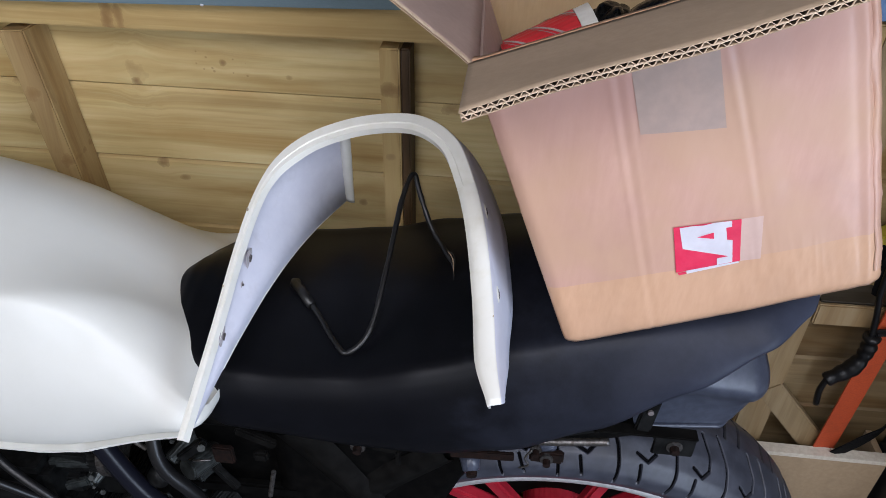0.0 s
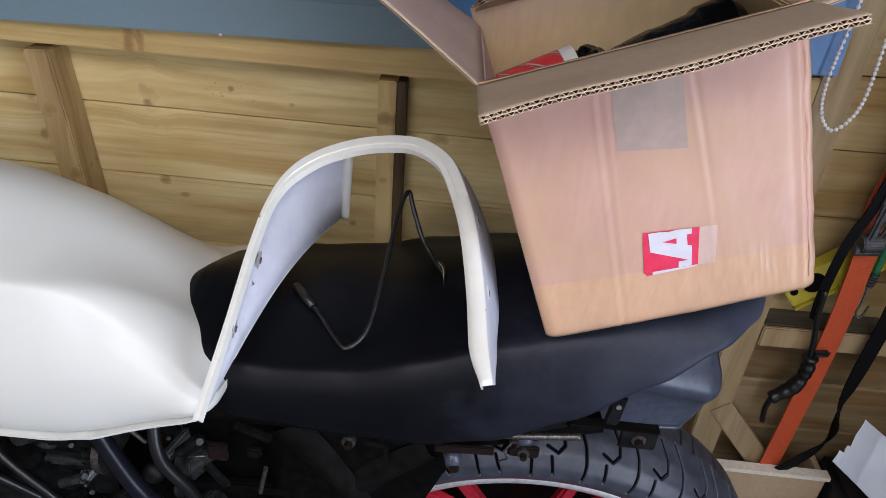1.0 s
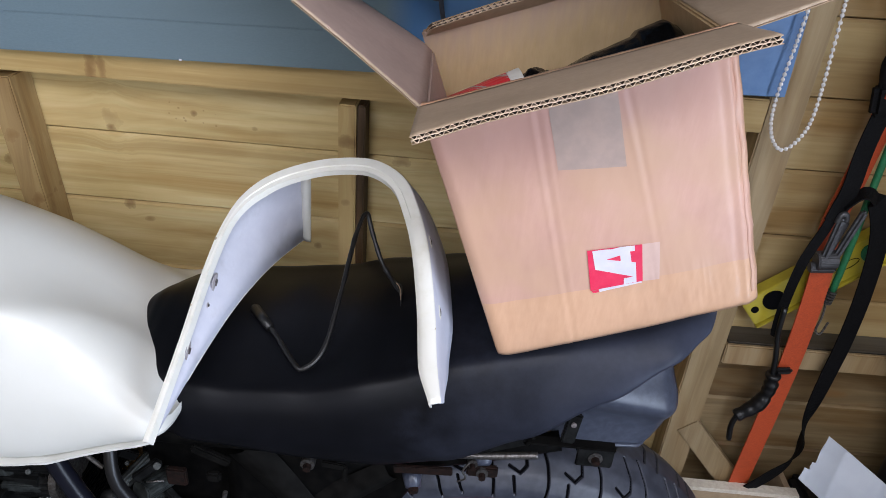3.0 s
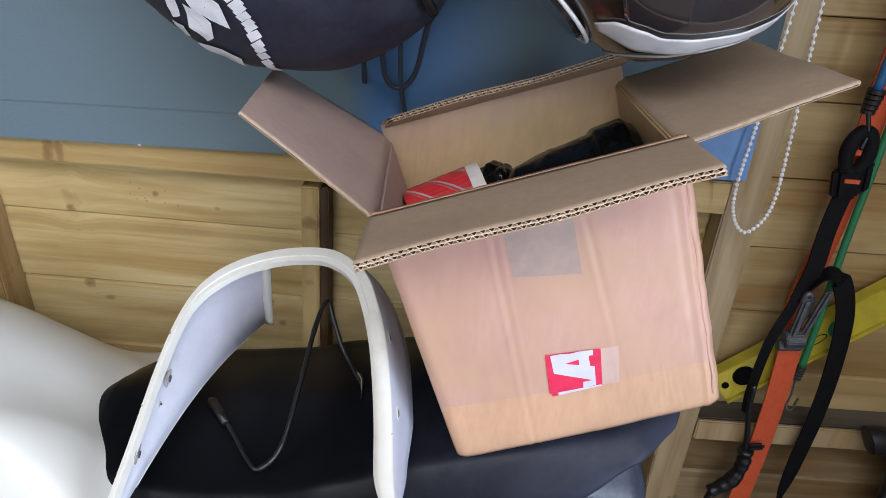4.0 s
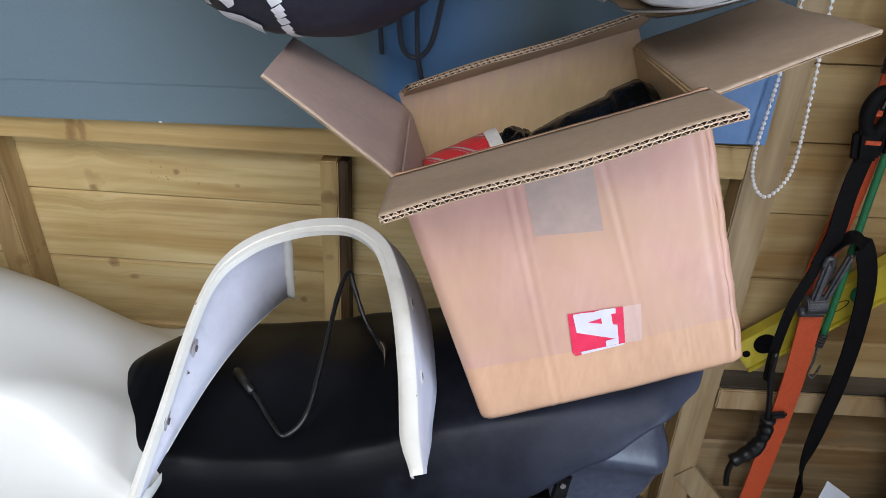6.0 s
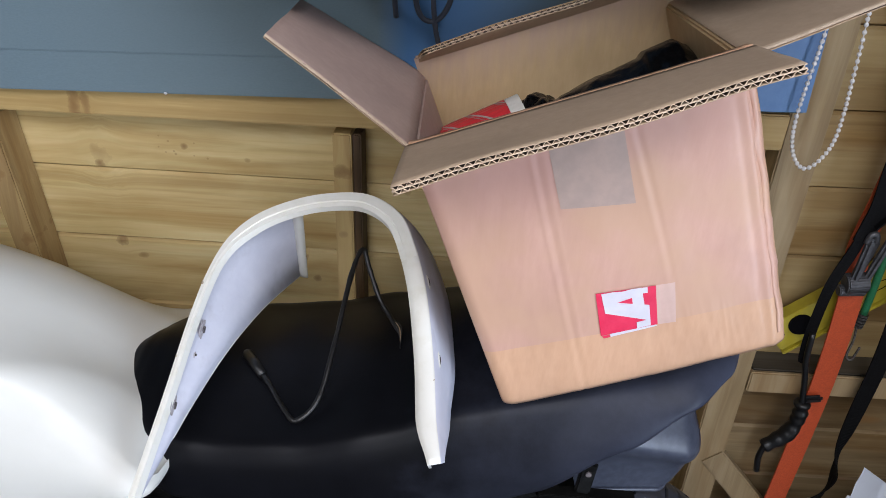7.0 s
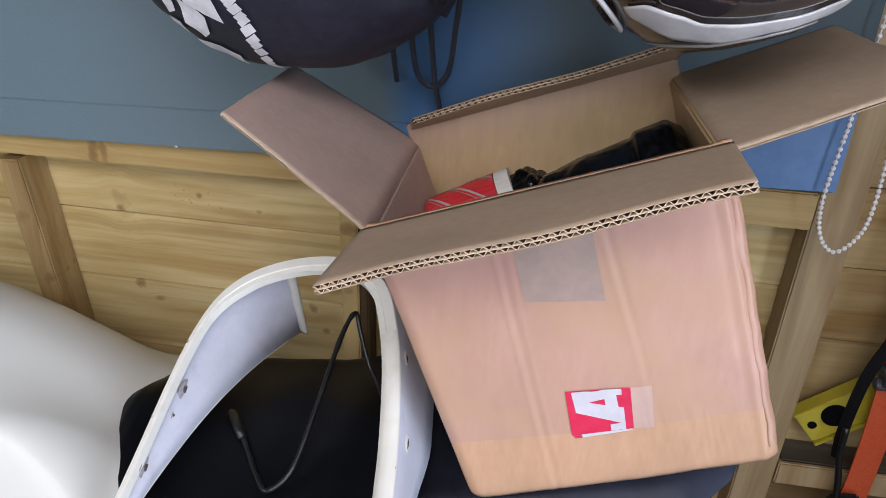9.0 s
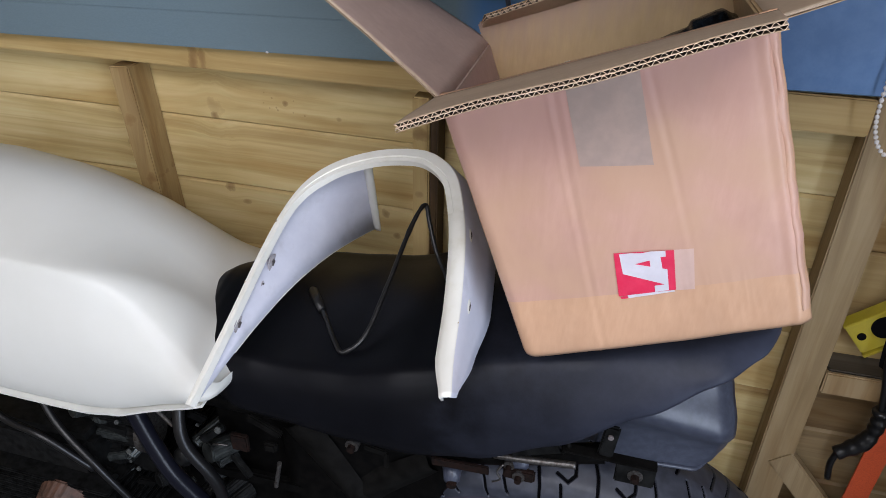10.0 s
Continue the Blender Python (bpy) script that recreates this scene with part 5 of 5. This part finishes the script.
for i in range(97):
    u = 0.105 + 0.1425 * i / 96
    top = lerp([(0.105, 0.210), (0.125, 0.224), (0.165, 0.233), (0.199, 0.238), (0.204, 0.243), (0.230, 0.246), (0.240, 0.238), (0.2475, 0.218)], u)[0]
    row = []
    for j in range(61):
        t = j / 60
        d = 0.022 + 0.175 * t
        drop = 0.075 * abs((t - 0.56) / 0.56) ** 1.8
        v = top - drop + 0.004 * abs(noise.noise(Vector((u * 26 + d * 12, d * 34, 0.3)))) + 0.0013 * abs(noise.noise(Vector((u * 90, d * 90, 2)))) - 0.002
        row.append(at_box(u, v, d))
    rows.append(row)
for i in (0, 0, 0):
    rows.insert(0, [q + (at_box(0.0, 0.0, 0.0) - at_box(0.0, 0.03, 0.0)) for q in rows[0]])
bin_bag = skin(rows)
solo("plastic_bag", bin_bag, BIN_BAG, "crumpled shiny black plastic bag filling the box", "bag", smooth=True)

# ---- drawstring bag hanging in front of the blind ----
sack = thing("drawstring_bag", (-0.01, 0.64, 1.36), "bulging navy nylon drawstring bag with white print", "bag")
SACK_M = pose(-0.030, 0.635, 1.376, 0, 9, 0)
bm = bmesh.new()
bmesh.ops.create_icosphere(bm, subdivisions=5, radius=1.0)
for p in bm.verts:
    q = p.co.copy()
    n = 1 + 0.05 * noise.noise(q * 1.7) + 0.02 * noise.noise(q * 6)
    p.co = SACK_M @ Vector((0.160 * q.x * n, 0.085 * q.y * n, 0.127 * q.z * n))
body = part("sack", bm, BAG_CLOTH, sack, smooth=True)


def on_sack(a, b, lift=0.0015):
    """A place on the bag's near side: a across, b up, both -1 to 1."""
    y = -math.sqrt(max(0.0, 1 - a * a - b * b))
    q = Vector((a, y, b))
    n = 1 + 0.05 * noise.noise(q * 1.7) + 0.02 * noise.noise(q * 6)
    return SACK_M @ (Vector((0.160 * q.x * n, 0.085 * q.y * n, 0.127 * q.z * n)) + Vector((0.160 * q.x, 0.085 * q.y, 0.127 * q.z)).normalized() * lift)


def print_patch(name, a0, b0, a1, b1, wide, wave=0.0):
    rows = []
    for i in range(15):
        t = i / 14
        a, b = a0 + (a1 - a0) * t, b0 + (b1 - b0) * t
        nx, ny = -(b1 - b0), a1 - a0
        ln = math.hypot(nx, ny)
        wv = wide * (1 + wave * (1 if i % 2 else -1))
        rows.append([on_sack(a + nx / ln * wv * k, b + ny / ln * wv * k) for k in (-0.5, 0, 0.5)])
    return part(name, skin(rows), BAG_WHITE, body)


BRAID = [(0.0, -0.14, -0.43), (0.2, -0.055, -0.545), (0.4, 0.0, -0.645), (0.6, 0.045, -0.765), (0.8, 0.080, -0.885), (1.0, 0.145, -0.968)]
for k in range(15):
    t0, t1 = k / 15, (k + 0.66) / 15
    (a0, b0), (a1, b1) = lerp(BRAID, t0), lerp(BRAID, t1)
    print_patch("printed_braid", a0 - 0.006, b0, a1 + 0.010, b1, 0.098 - 0.05 * t0)


def print_shape(points):
    """A white printed shape with straight sides, wrapped onto the bag."""
    mid = Vector((sum(p[0] for p in points) / len(points), sum(p[1] for p in points) / len(points), 0))
    rows = []
    for i in range(len(points) * 4 + 1):
        k, f = divmod(i % (len(points) * 4), 4)
        p = Vector((*points[k], 0)).lerp(Vector((*points[(k + 1) % len(points)], 0)), f / 4)
        rows.append([on_sack(*mid.lerp(p, g).xy, 0.0018) for g in (0.02, 0.5, 1.0)])
    return part("printed_bar", skin(rows), BAG_WHITE, body)


print_shape([(-0.34, -0.60), (-0.30, -0.48), (-0.16, -0.56), (-0.10, -0.70), (-0.21, -0.69), (-0.31, -0.65)])
print_shape([(-0.36, -0.63), (-0.26, -0.67), (-0.21, -0.71), (-0.20, -0.80), (-0.24, -0.84), (-0.28, -0.80), (-0.33, -0.77)])
print_shape([(-0.46, -0.62), (-0.45, -0.68), (-0.42, -0.74), (-0.38, -0.72), (-0.40, -0.62)])
print_shape([(-0.43, -0.76), (-0.39, -0.87), (-0.34, -0.85), (-0.36, -0.77)])
print_shape([(-0.31, -0.875), (-0.16, -0.855), (-0.06, -0.885), (-0.05, -0.965), (-0.16, -0.93), (-0.26, -0.915)])
print_shape([(-0.52, -0.45), (-0.52, -0.60), (-0.44, -0.58), (-0.42, -0.46)])
part("side_cord", tube([(0.060, 0.575, 1.47), (0.075, 0.566, 1.40), (0.093, 0.580, 1.335), (0.104, 0.592, 1.312)], 0.0045, 8, 8), CABLE, sack, "black cord down the side of the bag", smooth=True)
part("gathered_neck", tube([(0.085, 0.64, 1.30), (0.11, 0.65, 1.35), (0.12, 0.66, 1.42)], 0.016, 6, 12), BAG_CLOTH, sack, smooth=True)
part("hanging_cord", tube([(0.02, 0.65, 1.49), (0.02, 0.66, 1.7), (0.02, 0.68, 2.12)], 0.004, 4, 8), CORD_GREY, sack)
for pts in (
    [(0.105, 0.70, 1.34), (0.092, 0.74, 1.27), (0.080, 0.775, 1.215), (0.062, 0.785, 1.197), (0.047, 0.775, 1.215), (0.045, 0.74, 1.29)],
    [(0.066, 0.73, 1.31), (0.064, 0.77, 1.24), (0.066, 0.785, 1.195), (0.072, 0.79, 1.165)],
    [(0.030, 0.72, 1.30), (0.024, 0.77, 1.23), (0.024, 0.785, 1.20)],
):
    part("draw_cord", tube(pts, 0.0030, 8, 8), CORD_GREY, sack, "grey draw cord hanging in a loop", smooth=True)

# ---- helmet hanging beside it ----
helmet = thing("motorcycle_helmet", (0.288, 0.62, 1.40), "dark bronze helmet with white visor trim", "helmet")
HEL_M = pose(0.288, 0.632, 1.417, 0, -5, 14)


def on_helmet(a, b, lift=0.0):
    """Longitude a from the face, latitude b, in degrees."""
    a, b = radians(a), radians(b)
    q = Vector((math.cos(b) * math.sin(a), -math.cos(b) * math.cos(a), math.sin(b)))
    r = Vector((0.116, 0.140, 0.135))
    return HEL_M @ (Vector((q.x * r.x, q.y * r.y, q.z * r.z)) + q * lift)


def helmet_patch(name, a0, a1, low, high, lift, mat, label="", na=40, nb=12):
    rows = []
    for i in range(na + 1):
        a = a0 + (a1 - a0) * i / na
        lo, hi = low(a), high(a)
        rows.append([on_helmet(a, lo + (hi - lo) * j / nb, lift) for j in range(nb + 1)])
    return thickened(part(name, skin(rows), mat, helmet, label, smooth=True), 0.0012, 0)


LOW = [(-180, -62), (-110, -74), (-60, -76), (-20, -64), (13, -55), (60, -48), (110, -55), (180, -62)]
helmet_patch("shell", -180, 180, lambda a: lerp(LOW, a)[0], lambda a: 88, 0.0, HELMET, "dark bronze lacquered shell", 72, 36)
helmet_patch("lining", -180, 180, lambda a: -89, lambda a: lerp(LOW, a)[0] + 2, -0.008, GROOVE, "black padded lining", 48, 8)
UP = [(-62, -41), (-50, -39), (-37, -42), (-28, -45), (-14, -45), (7, -43), (29, -39), (70, -26)]
DOWN = [(-62, -45), (-43, -54), (-18, -54.5), (4, -49), (29, -44.5), (70, -31)]
helmet_patch("visor", -46, 78, lambda a: lerp(UP, a)[0] - 1.5, lambda a: 25, 0.0010, VISOR, "smoked visor")
helmet_patch("visor_trim", -62, 70, lambda a: lerp(DOWN, a)[0], lambda a: lerp(UP, a)[0], 0.0026, HELMET_WHITE, "white band under the visor", 60, 8)
helmet_patch("chin_line", -92, 30, lambda a: lerp([(-92, -68), (-25, -59.5), (-3, -54.5), (10, -52), (30, -49)], a)[0], lambda a: lerp([(-92, -66.5), (-25, -58), (-3, -53.2), (10, -50.8), (30, -48)], a)[0], 0.0012, RIM_EDGE, "thin silver line round the chin", 40, 2)
pivot = part("pivot", rod(on_helmet(-92, -40, -0.004), on_helmet(-92, -40, 0.006), 0.034, 0.030, 32), VISOR, helmet, "dark visor pivot cover", bevel=0.002)
out = (on_helmet(-92, -40, 0.01) - on_helmet(-92, -40, 0.0)).normalized()
s1 = out.cross(Vector((0, 0, 1))).normalized()
s2 = out.cross(s1)
part("pivot_ring", tube([on_helmet(-92, -40, 0.001) + 0.037 * (math.cos(k * math.pi / 8) * s1 + math.sin(k * math.pi / 8) * s2) for k in range(17)], 0.0020, 3, 8), HELMET_WHITE, pivot, smooth=True)
part("hanging_strap", ribbon([(0.291, 0.63, 1.52), (0.291, 0.64, 1.8), (0.291, 0.66, 2.12)], 0.02, 0.002, (1, 0, 0)), WEB_BLACK, helmet)

# ---- straps and cords hanging on the wall ----
SY = 0.825
strap = thing("ratchet_strap", (0.625, SY, 0.40), "orange ratchet strap hanging with black webbing", "strap")
part("orange_webbing", ribbon([(0.632, SY + 0.006, 1.62), (0.630, SY + 0.006, 1.30), (0.630, SY + 0.006, 1.20), (0.630, SY + 0.006, 1.085), (0.625, SY + 0.006, 1.00), (0.618, SY + 0.004, 0.93), (0.622, SY - 0.010, 0.86), (0.628, SY - 0.010, 0.73), (0.626, SY - 0.010, 0.59), (0.622, SY - 0.008, 0.415)], 0.033, 0.0022, (1, 0.1, 0)), ORANGE, strap, "orange webbing")
ratchet = part("ratchet", rod((0.598, SY - 0.026, 0.896), (0.624, SY - 0.026, 0.900), 0.0135, seg=24), GUN, strap, "gunmetal ratchet buckle", bevel=0.003)
part("handle", bar((0.604, SY - 0.032, 0.894), (0.611, SY - 0.026, 0.962), 0.010, 0.010, (0, 1, 0)), GUN, ratchet, bevel=0.003)
part("handle", bar((0.618, SY - 0.030, 0.898), (0.637, SY - 0.024, 0.975), 0.009, 0.010, (0, 1, 0)), GUN, ratchet, bevel=0.003)
part("handle_tip", tube([(0.606, SY - 0.026, 0.955), (0.608, SY - 0.026, 0.966), (0.614, SY - 0.026, 0.968), (0.617, SY - 0.026, 0.958)], 0.004, 6, 8), GUN, ratchet, smooth=True)
part("pawl_plate", bar((0.611, SY - 0.020, 0.900), (0.622, SY - 0.016, 0.955), 0.013, 0.006, (0, 1, 0)), GUN, ratchet, bevel=0.002)
part("spindle", rod((0.594, SY - 0.024, 0.884), (0.626, SY - 0.024, 0.887), 0.008, seg=20), GUN, ratchet, bevel=0.002)
part("black_webbing", ribbon([(0.632, SY - 0.010, 1.15), (0.618, SY - 0.012, 1.11), (0.612, SY - 0.014, 1.056), (0.611, SY - 0.018, 1.005), (0.606, SY - 0.020, 0.975), (0.602, SY - 0.022, 0.955)], 0.024, 0.002, (1, 0.1, 0)), WEB_BLACK, strap, "black webbing")
part("black_webbing", ribbon([(0.606, SY - 0.018, 0.975), (0.596, SY - 0.022, 0.940), (0.585, SY - 0.020, 0.885), (0.585, SY - 0.014, 0.81), (0.588, SY - 0.012, 0.77), (0.590, SY - 0.012, 0.755)], 0.013, 0.002, lambda t: (1, 0.2 - 1.6 * t, 0)), WEB_BLACK, strap, "twisted black webbing")
part("black_webbing", ribbon([(0.612, SY - 0.018, 0.975), (0.630, SY - 0.022, 0.998), (0.650, SY - 0.024, 0.985), (0.672, SY - 0.022, 0.930), (0.684, SY - 0.020, 0.845), (0.688, SY - 0.018, 0.76), (0.684, SY - 0.020, 0.690), (0.681, SY - 0.022, 0.612), (0.688, SY - 0.022, 0.560), (0.680, SY - 0.022, 0.515), (0.657, SY - 0.022, 0.478), (0.636, SY - 0.020, 0.448)], 0.027, 0.002, lambda t: (math.cos(0.2 + 1.2 * math.exp(-((t - 0.72) / 0.09) ** 2)), math.sin(0.2 + 1.2 * math.exp(-((t - 0.72) / 0.09) ** 2)), 0.0) if t > 0.16 else (0.5, 0.9, 0.3), 12), WEB_BLACK, strap, "twisted loop of black webbing")
cam_buckle = part("cam_buckle", tube([Vector((0.614 + 0.013 * math.sin(a), SY - 0.016, 1.160 + 0.026 * math.cos(a))) for a in (2 * math.pi * k / 12 for k in range(13))], lambda t: 0.0085 + 0.0015 * noise.noise(Vector((t * 7, 0, 3))), 4, 10), WEB_BLACK, strap, "black cam buckle", smooth=True)
part("buckle_body", bar((0.608, SY - 0.016, 1.142), (0.616, SY - 0.016, 1.100), 0.034, 0.018, (0, 1, 0)), WEB_BLACK, cam_buckle, bevel=0.006)
part("buckle_lever", bar((0.628, SY - 0.020, 1.150), (0.634, SY - 0.018, 1.112), 0.012, 0.012, (0, 1, 0)), WEB_BLACK, cam_buckle, bevel=0.004)
part("red_stitch", box((0.604, SY - 0.0275, 1.124), (0.622, SY - 0.0252, 1.129)), ORANGE, cam_buckle)
part("red_stitch", box((0.612, SY - 0.0150, 1.156), (0.620, SY - 0.0120, 1.166)), ORANGE, cam_buckle)

green = thing("bungee_cord", (0.655, SY, 0.80), "green bungee cord with a wire hook", "bungee cord", "bungee cords on the wall")
part("cord", tube([(0.648, SY - 0.004, 1.60), (0.646, SY - 0.006, 1.25), (0.645, SY - 0.006, 1.05), (0.648, SY - 0.006, 0.92), (0.650, SY - 0.004, 0.838)], 0.0048, 8, 10), GREEN, green, smooth=True)
for k in range(5):
    part("coil", rod((0.650 - 0.0004 * k, SY - 0.004, 0.838 - 0.0045 * k), (0.6498 - 0.0004 * k, SY - 0.004, 0.8350 - 0.0045 * k), 0.0068, seg=14), BOLT, green)
part("hook", tube([(0.648, SY - 0.004, 0.816), (0.648, SY - 0.008, 0.795), (0.644, SY - 0.012, 0.774), (0.650, SY - 0.016, 0.770), (0.656, SY - 0.014, 0.79)], 0.0016, 6, 8), BOLT, green, smooth=True)
blue = thing("bungee_cord", (0.645, SY, 1.20), "blue bungee cord with a black coil end", "bungee cord", "bungee cords on the wall")
part("cord", tube([(0.614, SY - 0.014, 1.60), (0.612, SY - 0.016, 1.32), (0.610, SY - 0.016, 1.235)], 0.0055, 8, 10), BLUE_CORD, blue, smooth=True)
for k in range(5):
    part("coil", rod((0.610 - 0.0005 * k, SY - 0.016, 1.236 - 0.006 * k), (0.610 - 0.0005 * k, SY - 0.016, 1.2315 - 0.006 * k), 0.0105 - 0.0006 * k, seg=14), CABLE, blue)
part("hook", tube([(0.609, SY - 0.016, 1.208), (0.615, SY - 0.020, 1.185), (0.612, SY - 0.022, 1.165)], 0.0026, 6, 8), CABLE, blue, smooth=True)
black_cord = thing("rope_end", (0.60, SY - 0.02, 0.52), "black cord with a taped thick end", "rope")
part("cord", tube([(0.586, SY - 0.018, 0.81), (0.590, SY - 0.018, 0.765), (0.599, SY - 0.018, 0.725), (0.605, SY - 0.018, 0.69)], 0.0042, 6, 10), CABLE, black_cord, smooth=True)
part("toggle", bar((0.604, SY - 0.02, 0.698), (0.630, SY - 0.02, 0.702), 0.010, 0.012), CABLE, black_cord, bevel=0.004)
part("taped_end", tube([(0.606, SY - 0.018, 0.692), (0.608, SY - 0.018, 0.662), (0.600, SY - 0.018, 0.630), (0.574, SY - 0.018, 0.602)], lambda t: 0.0105 + 0.0026 * noise.noise(Vector((t * 9, 0.4, 0))) + 0.0005 * math.sin(t * 40), 10, 12), CABLE, black_cord, smooth=True)
part("tail", tube([(0.575, SY - 0.018, 0.604), (0.572, SY - 0.018, 0.58), (0.576, SY - 0.018, 0.552)], 0.0045, 6, 8), CABLE, black_cord, smooth=True)

# ---- spirit level leaning behind the straps ----
level = thing("spirit_level", (0.55, 0.845, 0.74), "yellow spirit level leaning on the wall rail", "spirit level")
LA, LB = Vector((0.552, 0.842, 0.775)), Vector((0.98, 0.846, 1.148))
ld = (LB - LA).normalized()
lu = Vector((0, 1, 0)).cross(ld).normalized()
if lu.z < 0:
    lu = -lu
body_l = part("body", bar(LA, LB, 0.050, 0.012, (0, 1, 0)), YELLOW, level, bevel=0.002)
part("flange", bar(LA + lu * 0.0265, LB + lu * 0.0265, 0.004, 0.022, (0, 1, 0)), YELLOW, level, bevel=0.001)
part("flange", bar(LA - lu * 0.0265, LB - lu * 0.0265, 0.004, 0.022, (0, 1, 0)), YELLOW, level, bevel=0.001)
for off, r in ((0.042, 0.0165), (0.012, 0.0055)):
    p = LA + ld * off + lu * 0.002
    ring = part("hole", rod(p + Vector((0, -0.0075, 0)), p + Vector((0, 0.004, 0)), r, seg=28), GROOVE, body_l, "dark round hole")
p = LA + ld * 0.185
part("vial", rod(p + Vector((0, -0.008, 0)), p + Vector((0, 0.004, 0)), 0.015, seg=24), GREEN, body_l, "vial window")
bm = bmesh.new()
for k in range(14):
    a0 = 2 * math.pi * k / 14
    a1 = a0 + 2 * math.pi / 14
    c = LA + ld * 0.150
    q = [c + ld * 0.017 * math.cos(a) + lu * 0.006 * math.sin(a) + Vector((0, -0.0066, 0)) for a in (a0, a1)]
    bar(q[0], q[1], 0.0009, 0.0006, (0, 1, 0), bm)
part("printed_oval", bm, GROOVE, body_l, "thin printed oval mark")

# ---- low clutter in the corner ----
crate = thing("mdf_box", (0.60, 0.80, 0.0), "raw MDF box with a pale cut top edge", "box")
part("front_panel", box((0.496, 0.800, 0.0), (0.716, 0.812, 0.440)), MDF, crate, bevel=0.001)
part("top_edge", box((0.492, 0.797, 0.440), (0.720, 0.815, 0.448)), MDF_EDGE, crate)
part("side_panel", box((0.706, 0.8125, 0.0), (0.716, 0.866, 0.440)), MDF, crate)
dark = thing("black_case", (0.90, 0.76, 0.0), "black plastic case standing by the wall", "case")
part("case_body", box((0.726, 0.71, 0.0), (1.01, 0.862, 0.445)), CASE_BLACK, dark, bevel=0.012)
part("grip", tube([(0.762, 0.79, 0.742), (0.766, 0.79, 0.743), (0.776, 0.79, 0.744), (0.80, 0.79, 0.742), (0.86, 0.79, 0.735), (0.95, 0.79, 0.72)], lambda t: 0.021 * min(1.0, 0.5 + 9 * t), 8, 16), CASE_BLACK, dark, "black moulded grip", smooth=True)
part("grip_arm", tube([(0.852, 0.79, 0.73), (0.858, 0.79, 0.62), (0.865, 0.79, 0.44)], 0.035, 8, 14), CASE_BLACK, dark, smooth=True)
part("loop", tube([(0.842, 0.77, 0.665), (0.815, 0.765, 0.672), (0.798, 0.76, 0.650), (0.798, 0.76, 0.622), (0.815, 0.765, 0.602), (0.845, 0.77, 0.606)], 0.0085, 8, 10), CASE_BLACK, dark, "black carrying loop", smooth=True)


def paper(a, b, c, d, curl, cut=0.0, valley=0.0):
    """A creased sheet between four corners, its upper left edge cut back in steps, with a valley fold."""
    a, b, c, d = (Vector(p) for p in (a, b, c, d))
    rows = []
    for i in range(41):
        row = []
        u = i / 40
        start = cut * (1.0 if u < 0.56 else 0.55 if u < 0.70 else 0.7 if u < 0.74 else 0.0)
        for j in range(41):
            v = start + (1 - start) * j / 40
            p = (a.lerp(b, u)).lerp(d.lerp(c, u), v)
            fold = 0.010 * curl * math.sin(math.pi * v) - valley * max(0.0, 1 - abs(v - 0.40 - 0.08 * u) / 0.42) + 0.002 * noise.noise(Vector((u * 4, v * 4, curl)))
            row.append(p + Vector((0, -fold, 0.3 * fold)))
        rows.append(row)
    return thickened(solo("paper_sheet", skin(rows), PAPER, "creased white paper sheet propped on the case", "paper", "loose paper sheets", smooth=True), 0.0006)


paper((0.687, 0.762, 0.625), (0.666, 0.742, 0.545), (0.790, 0.720, 0.445), (0.818, 0.742, 0.536), 0.3, 0.09, 0.022)
paper((0.775, 0.712, 0.530), (0.826, 0.700, 0.420), (0.929, 0.700, 0.415), (0.899, 0.722, 0.545), 0.6)

# ---- wall boards ----
def board(lo, hi, tilt=0.0, mat=PINE):
    bm = bmesh.new()
    w, h = hi[0] - lo[0], hi[1] - lo[1]
    prof = [(0.0, 0.020), (0.0, 0.003), (0.0018, 0.0), (h - 0.0055, 0.0), (h - 0.0016, 0.0045), (h - 0.0016, 0.020)]
    rows = [[(x, y, z) for z, y in prof] for x in (-w / 2, w / 2)]
    skin(rows, True, True, bm)
    bmesh.ops.recalc_face_normals(bm, faces=bm.faces)
    me = bpy.data.meshes.new("board")
    bm.to_mesh(me)
    bm.free()
    me.materials.append(mat)
    ob = new("board", me)
    ob.parent = wall_north
    ob.matrix_local = pose((lo[0] + hi[0]) / 2, WALL - BASES[wall_north].y, lo[1], 0, tilt, 0)
    return ob


random.seed(11)
for k in range(-9, 11):
    z = 0.962 + 0.1075 * k
    board((-1.7, z), (0.507, z + 0.1075), random.uniform(-0.05, 0.05))
# right of the stud: browner boards, then ones with painted shade below
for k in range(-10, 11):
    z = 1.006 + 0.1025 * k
    board((0.507, z), (1.60, z + 0.1025), -1.2, PINE_DARKER if z > 0.66 else PINE_SHADED)


# ---- striped bar on the floor behind the wheel ----
marker = thing("hazard_bar", (0.30, 0.82, 0.0), "yellow and black striped bar behind the wheel", "bar")
for k in range(9):
    part("stripe", bar((0.18 + 0.035 * k, 0.82, 0.0), (0.18 + 0.035 * k, 0.82, 0.335), 0.033, 0.012, (0, 1, 0)), (YELLOW, CABLE)[k % 2], marker, bevel=0.001)
